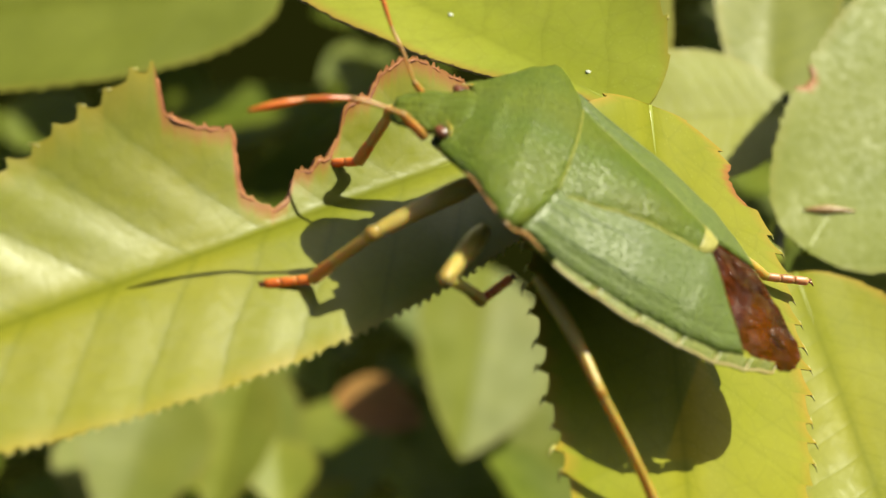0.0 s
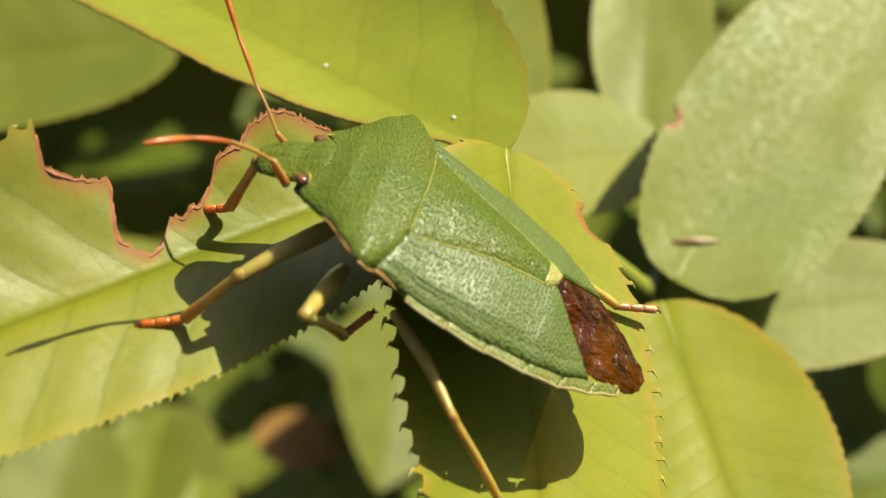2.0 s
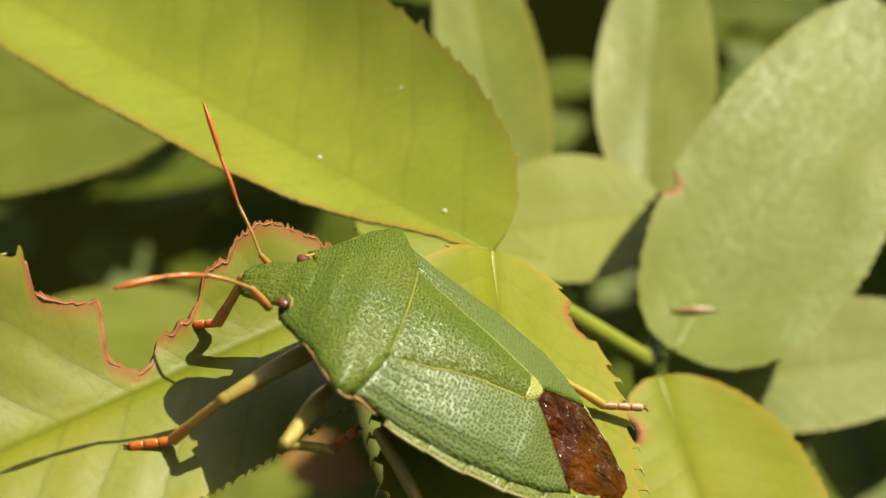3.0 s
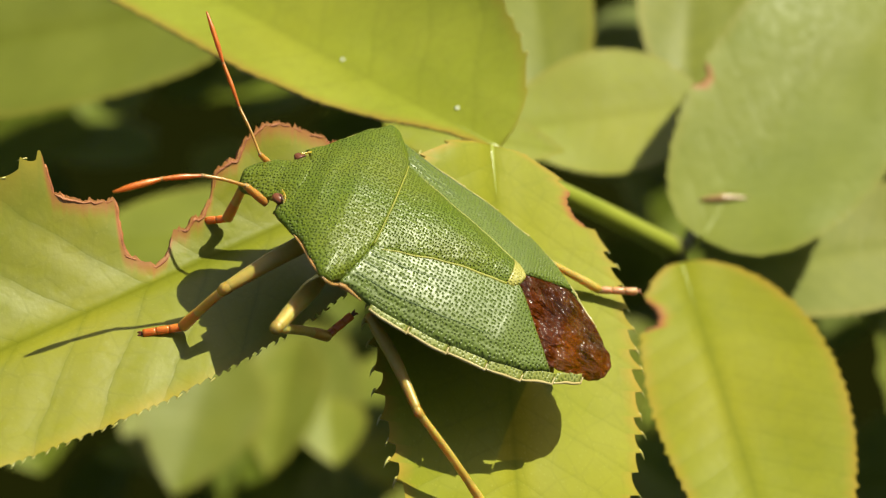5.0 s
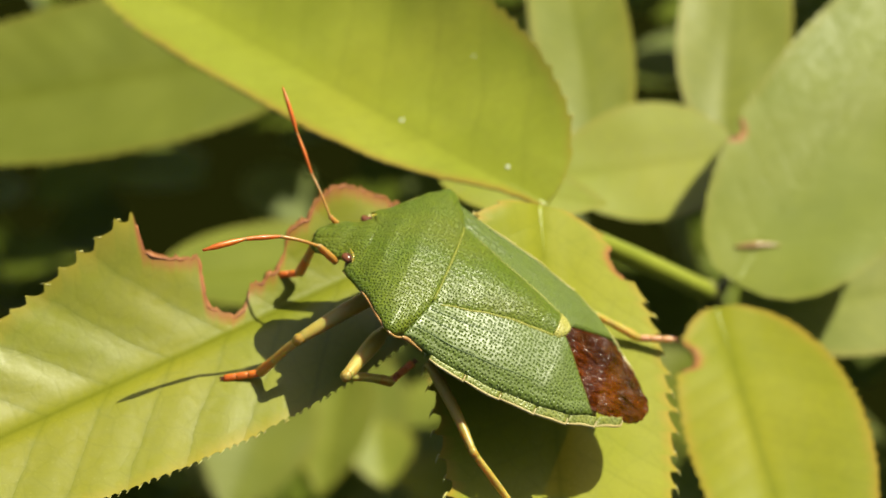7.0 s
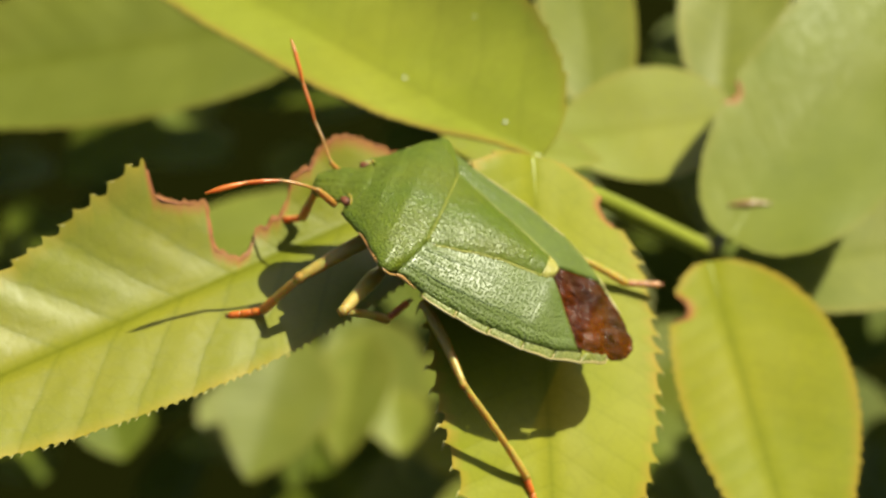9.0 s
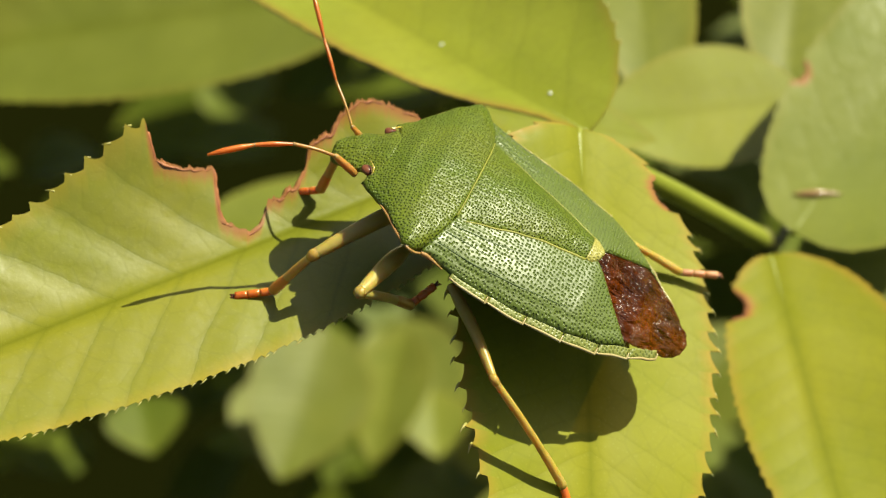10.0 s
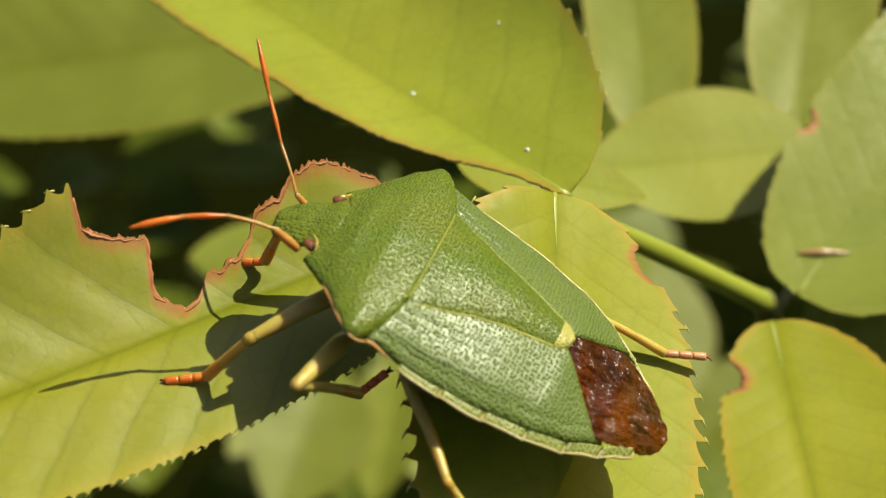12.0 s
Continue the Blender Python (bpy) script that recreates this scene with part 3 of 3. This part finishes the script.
lone_leaf("pale green leaf behind the shoot", LEAF_DEEP, Leaf((12.0, 20.2, -20.9), (27.0, 22.3, -20.2), (0, -0.3, 1), 3.5, near=(0.1,), far=(0.1,), widest=0.8, blunt=0.5, tooth=0.1, puff=0.0, seed=29))
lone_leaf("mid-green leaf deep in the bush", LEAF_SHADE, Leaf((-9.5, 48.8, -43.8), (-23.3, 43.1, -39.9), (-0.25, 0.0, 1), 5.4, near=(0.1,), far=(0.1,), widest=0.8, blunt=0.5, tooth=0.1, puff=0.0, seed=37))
# LEAF_SHADE and LEAF_FAR here dim leaves by colour, in place of shade
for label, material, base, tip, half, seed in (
        ("mid-green leaf low in the bush, darkened for shade", LEAF_SHADE, (-24.0, 82.0, -90.0), (-27.5, 65.0, -94.0), 6.0, 31),
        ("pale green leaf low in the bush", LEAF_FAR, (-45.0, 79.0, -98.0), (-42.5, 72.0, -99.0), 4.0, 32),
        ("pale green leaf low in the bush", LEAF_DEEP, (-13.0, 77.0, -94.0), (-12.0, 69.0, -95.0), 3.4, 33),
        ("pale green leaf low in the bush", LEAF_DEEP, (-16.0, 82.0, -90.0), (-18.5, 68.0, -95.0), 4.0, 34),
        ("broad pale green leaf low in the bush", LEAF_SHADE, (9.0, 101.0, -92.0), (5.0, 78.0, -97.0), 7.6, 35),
        ("mid-green leaf low in the bush, darkened for shade", LEAF_SHADE, (22.0, 92.0, -100.0), (10.0, 78.0, -104.0), 6.0, 38),
        ("mid-green leaf low in the bush, darkened for shade", LEAF_SHADE, (-31.0, 84.0, -100.0), (-30.0, 72.0, -102.0), 5.0, 36),
        ("mid-green leaf low in the bush, darkened for shade", LEAF_SHADE, (-22.0, 100.0, -108.0), (-12.0, 88.0, -112.0), 6.0, 39),
        ("mid-green leaf low in the bush, darkened for shade", LEAF_SHADE, (-3.0, 70.0, -100.0), (-6.0, 56.0, -104.0), 5.0, 40),
        ("pale green leaf low in the bush", LEAF_DEEP, (-4.0, 98.0, -110.0), (-13.0, 82.0, -116.0), 6.4, 43),
        ("yellowish leaf low in the bush", LEAF, (-12.0, 84.0, -112.0), (3.0, 82.0, -114.0), 4.0, 42),
        ("reddish young leaf low in the bush", LEAF_RED, (-7.5, 93.0, -104.0), (2.0, 90.0, -105.0), 3.6, 41)):
    lone_leaf(label, material, Leaf(base, tip, (0.55 - 0.15 * (seed % 5), -0.4 + 0.2 * (seed % 4), 1), half * 1.05, near=(0.3,), far=(0.15,), widest=0.8, blunt=0.8, tooth=0.22, teeth=16, puff=0.05, seed=seed, stations=80))


def foliage():
    """The rest of the bush below: several hundred leaves that nobody could count."""
    rng = random.Random(77)
    sunny = [(Vector(v[:3]), v[3]) for v in ((7, 88, -93, 25), (-27, 73, -92, 25), (-3.5, 92, -104, 25), (-44, 76, -98, 20), (-18, 78, -90, 25), (-12.5, 73, -94, 25), (-8, 90, -113, 18), (-4, 83, -113, 18), (-5, 62, -100, 17))]  # gaps above leaves that lie in the sun
    # gaps between the shoots where the darkened soil reads as shade: from, to, half-width
    hollows = [(Vector(a), Vector(b), r) for a, b, r in (((-31, 44, -32), (-74, 160, -124), 20), ((-30, 24, -44), (-72, 114, -157), 17),
                                                         ((11, 58, -29), (34, 184, -107), 9), ((11, 43, -37), (28, 153, -138), 9))]

    def in_gap(c):
        return any((a.lerp(b, min(1.0, max(0.0, (c - a).dot(b - a) / (b - a).length_squared))) - c).length < r + 9 for a, b, r in hollows)

    verts, faces, uvs = [], [], []
    for _ in range(1150):
        d = 112 + 230 * rng.random() ** 0.8
        x = (rng.random() * 2 - 1) * 0.62 * d
        v = (rng.random() * 2 - 1) * 0.42 * d
        c = Vector((x, -35 + 0.707 * d + 0.707 * v, 36 - 0.707 * d + 0.707 * v))
        if c.z > -30 or c.z < -380 or (c.x < 2 and c.z > -78):
            continue
        if in_gap(c) or any((c - spot).cross(SUN_WAY).length < wide and (c - spot).dot(SUN_WAY) < 5 for spot, wide in sunny):
            continue
        a = rng.random() * 2 * math.pi
        ex = Vector((math.cos(a), math.sin(a), rng.uniform(-0.4, 0.3))).normalized()
        up = Vector((rng.uniform(-0.4, 0.4), rng.uniform(-0.5, 0.3), 1))
        ey = up.cross(ex).normalized()
        ez = ex.cross(ey)
        length, half, fold = rng.uniform(16, 32), rng.uniform(4.5, 8.5), rng.uniform(0.0, 0.45)
        first, n = len(verts), 16
        for i in range(n + 1):
            u = i / n
            w = half * max(math.sin(math.pi * u ** 0.8), 0.01) ** 0.7 + (0.35 if i % 2 else 0.0)
            for q in (-1, -0.55, 0, 0.55, 1):
                p = c + ex * (u - 0.5) * length + ey * w * q + ez * (fold * w * abs(q) - 3.0 * u * u)
                verts.append(at(*p))
                uvs.append((u, q * w / half, w * (1 - abs(q)) / 2, 0.0))
        for i in range(n):
            for j in range(4):
                k = first + i * 5 + j
                faces.append((k + 5, k + 6, k + 1, k))
    # the dark leaf colour carries shade that the leaves above don't cast
    return link("foliage", verts, faces, LEAF_FAR, None, "blurred yellow-green leaves of the rose bush below, darkened for shade", uvs)


tagged(foliage(), category="foliage", kind="stuff")

# ---- the shield bug ----
BUG = Matrix(((-0.844, -0.2478, 0.4757, -1.746 * MM), (0.2623, -0.9643, -0.0369, 1.054 * MM), (0.4679, 0.0936, 0.8788, (1.04 + HIGH) * MM), (0, 0, 0, 1)))
bug = tagged(new("shield_bug"), "green shield bug with dark brown wing tip on a leaf", "insect")
bug.matrix_world = BUG

# half-width, height of the margin and of the middle along the body; x forward
WIDE = ((-8.4, 0.15), (-8.2, 0.55), (-7.9, 0.95), (-7.3, 1.5), (-6.5, 2.15), (-5.5, 2.78), (-4.5, 3.15), (-2.7, 3.5), (-1.1, 3.58), (0.2, 3.55), (0.9, 3.8), (4.5, 3.8))
LOW = ((-8.4, -1.05), (-7.3, -0.95), (-5.0, -0.88), (-2.7, -0.82), (-1.1, -0.72), (0.3, -0.45), (0.9, -0.28), (1.6, -0.4), (2.7, -1.0), (3.4, -1.35), (4.3, -1.75))
HIGHEST = ((-8.4, -0.98), (-7.3, -0.72), (-6.0, -0.3), (-4.5, 0.18), (-2.5, 0.36), (0.0, 0.32), (1.2, 0.22), (2.0, -0.1), (2.7, -0.55), (3.4, -1.05), (4.3, -1.62))


def back(x, y, w=None):
    """Height of the bug's back in mm."""
    w = w or ease(WIDE, x)
    low, top = ease(LOW, x), ease(HIGHEST, x)
    u = min(abs(y) / w, 1.08)
    return top - (top - low) * (0.64 * u ** 1.45 + 0.36 * u ** 8)


def plate(name, grid, rows, cols, material, label="", thick=0.12, parent=None, soft=0.45):
    """A curved plate from a function of (p, q) in 0..1 that gives a place in mm; it is closed below."""
    verts, faces = [], []
    for layer in (0, 1):
        for i in range(rows + 1):
            for j in range(cols + 1):
                v = Vector(grid(i / rows, j / cols))
                if layer:
                    v.z -= thick
                elif i in (0, rows) or j in (0, cols):
                    v.z -= thick * soft
                verts.append(v * MM)
    m, top = cols + 1, (rows + 1) * (cols + 1)
    for i in range(rows):
        for j in range(cols):
            a, b, c, d = i * m + j, i * m + j + 1, (i + 1) * m + j + 1, (i + 1) * m + j
            faces += [(a, b, c, d), (top + d, top + c, top + b, top + a)]
    rim = [j for j in range(m)] + [i * m + cols for i in range(1, rows + 1)] + [rows * m + j for j in range(cols - 1, -1, -1)] + [i * m for i in range(rows - 1, 0, -1)]
    for a, b in zip(rim, rim[1:] + rim[:1]):
        faces.append((b, a, top + a, top + b))
    ob = link(name, verts, faces, material, parent or bug, label)
    bm = bmesh.new()
    bm.from_mesh(ob.data)
    bmesh.ops.recalc_face_normals(bm, faces=bm.faces)
    bm.to_mesh(ob.data)
    bm.free()
    return ob


def pronotum(p, q):
    k = 2 * q - 1
    w = ease(((0.0, 3.5), (0.1, 3.78), (0.22, 3.8), (0.4, 3.3), (0.65, 2.5), (0.88, 1.9), (1.0, 1.6)), p)
    y = k * w
    hind = 0.02 + 0.42 * max(0.0, (abs(k) - 0.5) / 0.5) ** 1.5
    front = 2.62 + 0.32 * abs(k) ** 2
    x = hind + (front - hind) * p
    z = back(x, y, w + 0.05) + 0.05
    z += 0.05 * math.exp(-(((p - 0.78) / 0.12) ** 2)) * math.exp(-(((abs(k) - 0.42) / 0.3) ** 2))
    return x, y, z


def head(p, q):
    k = 2 * q - 1
    w = ease(((0.0, 1.2), (0.25, 1.18), (0.4, 1.0), (0.65, 0.93), (0.85, 0.76), (0.95, 0.58), (1.0, 0.36)), p)
    x = 2.55 + 1.72 * p - 0.08 * k * k
    y = k * w
    z = ease(HIGHEST, x) - 0.3 * abs(k) ** 2.2 + 0.04
    z -= 0.05 * math.exp(-(((abs(y) - 0.28) / 0.06) ** 2)) * min(1, p * 3)
    return x, y, z


def scutellum(p, q):
    k = 2 * q - 1
    w = ease(((0.0, 2.08), (0.2, 1.68), (0.45, 1.2), (0.65, 0.9), (0.85, 0.64), (0.94, 0.5), (0.98, 0.32), (1.0, 0.06)), p)
    x = 0.03 - 4.55 * p
    y = k * w
    z = back(x, y) + 0.06 + 0.12 * min(1.0, p * 4) - (0.04 + 0.09 * min(1.0, p * 4)) * abs(k) ** 3 - 0.05 * p
    return x, y, z


def wing(side):
    def grid(p, q):
        xi = 0.02 - 4.5 * p
        yi = ease(((0.0, 1.9), (0.2, 1.5), (0.45, 1.05), (0.65, 0.76), (0.85, 0.52), (1.0, 0.25)), p)
        xo = 0.42 - 6.85 * p
        yo = ease(WIDE, xo) - ease(((0.0, 0.08), (0.3, 0.1), (0.6, 0.17), (1.0, 0.26)), p)
        x, y = xi + (xo - xi) * q, yi + (yo - yi) * q
        z = back(x, y) + 0.03
        z += 0.035 * math.exp(-(((q - 0.2 - 0.25 * p) / 0.03) ** 2)) * (1 - p) + 0.03 * math.exp(-(((q - 0.42) / 0.025) ** 2)) * (1 - p)
        z -= 0.025 * math.exp(-(((q - 0.86) / 0.03) ** 2))
        z -= 0.015 * math.exp(-((q / 0.12) ** 2))
        return x, y * side, z
    return grid


def membrane(p, q):
    k = 2 * q - 1
    x = -4.3 - 4.1 * p
    w = ease(((-8.4, 0.1), (-8.3, 0.5), (-8.1, 0.78), (-7.7, 1.12), (-7.0, 1.5), (-6.3, 1.75), (-5.6, 1.3), (-4.3, 0.35)), x)
    y = k * w
    z = back(x, y) - 0.02 - 0.05 * abs(k) + 0.10 * (noise.noise(Vector((x * 0.8, y * 3.2, 4.0))) + 0.5 * noise.noise(Vector((x * 2.5, y * 7.0, 9.0)))) * min(1, p * 4) + 0.05 * math.exp(-(((y - 0.3 - 0.3 * p) / 0.05) ** 2))
    return x, y, z


def belly(p, q):
    a = math.pi * (1 + q)
    x = -6.7 + 9.6 * p
    w = max(ease(WIDE, x) - 0.2, 0.2) * (1.0 if x < 0.8 else max(0.35, 1 - 0.28 * (x - 0.8)))
    deep = ease(((-6.7, 0.5), (-6.0, 0.95), (-3.0, 2.0), (0.0, 2.15), (1.5, 1.8), (2.9, 0.9)), x)
    y = math.cos(a) * w * 0.94
    return x, y, ease(LOW, x) - 0.12 - deep * max(0.0, 1 - abs(math.cos(a))) ** 0.85


plate("pronotum", pronotum, 40, 60, SHELL, "finely pitted green neck shield", soft=0.15)
plate("head", head, 30, 30, SHELL)
plate("scutellum", scutellum, 60, 30, SHELL, "green triangular back shield with a yellow tip", soft=0.15)
plate("fore_wing", wing(1), 60, 40, WING, "pitted green leathery fore wing")
plate("fore_wing", wing(-1), 60, 40, WING, "pitted green leathery fore wing")
for side in (1, -1):
    for q, reach in ((0.3, 0.5), (0.5, 0.3), (0.74, 0.93)):
        way = [Vector(wing(side)(0.03 + (reach - 0.03) * k / 8, q + (0.05 * k / 8 if q < 0.6 else 0.02))) - Vector((0, 0, 0.012)) for k in range(9)]
        limb("wing_vein", way, [0.03, 0.03, 0.022, 0.008], VEIN, bug, "dark green vein of the fore wing", steps=4, sides=6)
plate("wing_membrane", membrane, 90, 70, MEMBRANE, "shiny dark brown wing tip", thick=0.05)
plate("belly", belly, 40, 24, BELLY, "pale green underside", thick=0.02)
plate("scutellum_tip", lambda p, q: (lambda v: (v[0] - 0.03, v[1] * 1.08, v[2] + 0.012))(scutellum(0.89 + 0.11 * p, q)), 14, 20, TIP, "cream-yellow tip of the back shield")

limb("neck_seam", [(v[0] - 0.01, v[1], v[2] - 0.012) for v in (pronotum(0.0, 0.22 + 0.56 * i / 8) for i in range(9))], [0.02, 0.028, 0.02], LINE, bug, "thin yellowish seam behind the neck shield", steps=4, sides=8)
for side in (1, -1):
    limb("shield_edge", [(v[0], v[1], v[2] - 0.02) for v in (scutellum(0.06 + 0.84 * i / 8, 0.5 + 0.5 * side) for i in range(9))], [0.03, 0.04, 0.045, 0.06] if side > 0 else [0.015, 0.02, 0.03, 0.05], LINE, bug, "thin yellowish edge of the back shield", steps=4, sides=8)
    # margin of the neck shield and of the wing base
    line = [(x, (w + 0.02) * side, back(x, w, w + 0.05) - 0.05) for x, w in
            ((p_x, ease(((0.35, 3.5), (0.5, 3.72), (0.8, 3.82), (1.3, 3.45), (1.9, 2.72), (2.45, 2.0), (2.9, 1.62)), p_x)) for p_x in (0.42, 0.6, 0.85, 1.3, 1.9, 2.45, 2.88))]
    limb("side_margin", line, [0.04, 0.045, 0.04, 0.03, 0.02] if side > 0 else [0.02, 0.03, 0.03, 0.025, 0.02], ORANGE if side > 0 else LINE, bug, "thin orange side margin" if side > 0 else "thin yellow-green side margin")
    line = [(x, (ease(WIDE, x) - 0.04) * side, ease(LOW, x) - 0.02) for x in (0.4, 0.2, -0.05, -0.4)]
    limb("wing_margin", line, [0.06, 0.075, 0.05, 0.02] if side > 0 else [0.03, 0.03, 0.02], ORANGE if side > 0 else LINE, bug, "orange-yellow wing base margin" if side > 0 else "yellow-green wing base margin")

    # rim of the abdomen, segment by segment
    joints = (-0.7, -2.0, -3.3, -4.55, -5.7, -6.7, -7.6)
    for a, b in zip(joints, joints[1:]):
        def strip(p, q, a=a, b=b, side=side):
            x = a + (b - a + 0.04) * p
            w = ease(WIDE, x) + 0.03 + 0.03 * p
            inner = w - ease(((-7.6, 0.3), (-6.6, 0.32), (-5.5, 0.3), (-3.0, 0.22), (-0.7, 0.14)), x)
            y = inner + (w - inner) * q
            root = w - 0.32
            return x, y * side, back(x, root) - 0.05 - 0.5 * (y - root) + 0.02 * math.exp(-(((p - 0.96) / 0.05) ** 2))
        plate("rim_segment", strip, 10, 6, RIM, thick=0.09, soft=0.2)
        limb("rim_edge", [Vector(strip(k / 4, 1.0)) - Vector((0, 0, 0.04)) for k in range(5)], [0.035, 0.05, 0.045], PALE, bug, "cream outer edge of the rim", steps=3, sides=8)
        w = ease(WIDE, b) + 0.05
        root = w - 0.32
        limb("rim_joint", [(b + 0.02, (root + d) * side, back(b, root) - 0.045 - 0.5 * d) for d in (0.16, 0.26, 0.4)], [0.012, 0.028, 0.03], PALE, bug, "cream joint", steps=4, sides=8)
    blob("eye", (2.93, 1.05 * side, -1.0), (0.27, 0.2, 0.14), EYE, bug, "dark red-brown eye")
    limb("eye_ring", [(2.78, 1.45 * side, -0.86), (2.86, 1.15 * side, -0.72), (3.05, 0.92 * side, -0.74)], [0.02, 0.035, 0.02], KNEE, bug, "cream ridge beside the eye", steps=5)


def leg(side, hip, knee, ankle, toe, label, femur=0.28, shank=0.145, end=None, foot=None):
    """Upper leg with its lower leg and three-jointed foot."""
    hip, knee, ankle, toe = (Vector(v) for v in (hip, knee, ankle, toe))
    mid = (hip + knee) / 2 + Vector((0, 0, 0.12))
    top = limb("leg", [hip, mid, knee], [femur * 0.7, femur, femur * 0.95, femur * 0.8, femur * 0.62], LEG, bug, label)
    limb("knee", [knee + (hip - knee).normalized() * 0.16, knee, knee + (ankle - knee).normalized() * 0.18], [femur * 0.64, femur * 0.7, shank * 1.08], KNEE, top, "pale knee joint", steps=6)
    blob("knee_ball", knee, (femur * 0.64,) * 3, KNEE, top, "rounded knee")
    half = (knee + ankle) / 2 + Vector((0, 0, 0.08))
    limb("shank", [knee, half, ankle], [shank * 0.9, shank, shank, shank * 1.05, shank * 1.15], LEG, top, "slender yellowish lower leg")
    low = ankle + (knee - ankle) * 0.42 + Vector((0, 0, 0.07))
    limb("shank_end", [low, ankle.lerp(low, 0.5) + Vector((0, 0, 0.02)), ankle], [shank * 0.9, shank * 1.12, shank * 1.22, shank * 1.2], end or LEG_ORANGE, top, "yellowish end of the lower leg" if end else "orange end of the lower leg")
    for i in range(3):
        a, b = ankle.lerp(toe, i / 3), ankle.lerp(toe, (i + 1) / 3)
        limb("foot_joint", [a, b], [0.115, 0.125, 0.13, 0.12], foot or LEG_RED, top, steps=5)
    way = (toe - ankle).normalized()
    for turn in (-1, 1):
        tip = toe + way * 0.22 + Vector((-way.y, way.x, 0)) * 0.12 * turn - Vector((0, 0, 0.06))
        limb("claw", [toe, (toe + tip) / 2 + Vector((0, 0, 0.05)), tip], [0.05, 0.04, 0.012], EYE, top, "dark claw", sides=6, steps=4)
    return top


leg(1, (1.34, 0.72, -1.65), (3.02, 3.07, -3.31), (3.5, 3.2, -5.45), (4.42, 3.62, -6.1), "yellow-green front leg with a red foot")
leg(-1, (1.9, -1.5, -2.2), (4.05, -1.1, -2.75), (3.95, -1.0, -4.6), (4.76, -0.95, -5.35), "yellow-green front leg with a red foot")
leg(1, (0.73, 1.93, -2.14), (1.3, 4.9, -1.84), (-0.35, 2.25, -3.75), (-0.7, 1.6, -3.1), "yellow-green middle leg gripping the leaf edge")
leg(-1, (0.6, -1.9, -2.1), (0.5, -4.3, -1.5), (1.2, -5.0, -4.0), (1.9, -5.4, -4.6), "yellow-green middle leg")
leg(1, (-1.05, 2.08, -2.3), (-3.43, 4.68, -2.18), (-7.24, 4.58, -4.65), (-8.5, 5.35, -5.45), "long yellow-green hind leg", femur=0.2, shank=0.12, end=LEG)
leg(-1, (-1.3, -2.0, -2.2), (-4.3, -3.3, -1.6), (-7.8, -4.4, -2.2), (-8.94, -4.84, -1.8), "long hind leg with a pinkish foot", femur=0.22, shank=0.12, end=LEG, foot=LEG_PINK)


def feeler(base, tip, elbow, arch, girth=1.0):
    """Five-jointed feeler; its origin is at its root, its joints in order outward."""
    base, tip, elbow, arch = Vector(base), Vector(tip), Vector(elbow), Vector(arch)
    line = [base, base + (elbow - base), elbow + (tip - elbow) * 0.33, elbow + (tip - elbow) * 0.64, tip]
    for i, k in ((2, 0.9), (3, 0.8)):
        line[i] = line[i] + arch * k
    line = [p - base for p in line]
    lift = Vector((0, 0, 0.08))
    root = limb("feeler", [line[0], line[0].lerp(line[1], 0.6), line[1]], [girth * r for r in (0.12, 0.13, 0.11, 0.1)], FEELER, bug, "five-jointed feeler, tan with red-brown ends")
    root.location = base * MM
    for i, (a, b, width, material) in enumerate(((line[1], line[2], (0.055, 0.055, 0.06), FEELER), (line[2], line[3], (0.05, 0.085, 0.065), FEELER_RED), (line[3], line[4], (0.055, 0.1, 0.1, 0.04), FEELER_RED))):
        limb("feeler_joint", [a, (a + b) / 2 + lift * (0.6 if i == 0 else 0.25), b], [girth * r for r in width], material, root, sides=10)
        blob("feeler_knuckle", a, (0.068 * girth,) * 3, JOINT, root, "tan knuckle")
    return root


feeler_left = feeler((3.24, 1.0, -1.45), (7.12, 3.55, -1.6), (4.0, 1.33, -0.95), (0.2, -0.24, 0.23))
feeler_right = feeler((3.55, -0.75, -1.6), (7.63, -3.2, 0.4), (4.1, -0.6, -1.28), (0.05, 0.0, -0.1), girth=0.78)


def motions():
    """The bug keeps its place; its feelers sway."""
    still = pose(3.24 * MM, 1.0 * MM, -1.45 * MM)
    sway = ((0.0, -5, 6, -4), (0.5, -4, 4, -4), (1.0, -3, 2, -4), (1.5, 4, -8, -1), (2.0, 4, -7, 2), (2.5, 2, -4, 1), (4.5, 0, 2, 0), (5.5, 0, 0, 0), (6.5, 1, -2, 1), (7.5, 0, 0, 0),
            (9.5, -1, 2, -2), (10.5, -2, 3, -4), (12.0, -2, 3, -4))
    walk(feeler_left, [(t, still @ pose(0, 0, 0, a, b, c)) for t, a, b, c in sway])
    still = pose(3.55 * MM, -0.75 * MM, -1.6 * MM)
    sway = ((0.0, 0, 1, 1), (2.5, 0, 1, 1), (4.5, 1, 1, 0), (5.5, 0, 0, 0), (7.5, 1, 1, -1), (9.5, 2, 0, -3), (10.5, 2, 1, -3), (12.0, 0, -1, -3))
    walk(feeler_right, [(t, still @ pose(0, 0, 0, a, b, c)) for t, a, b, c in sway])


motions()
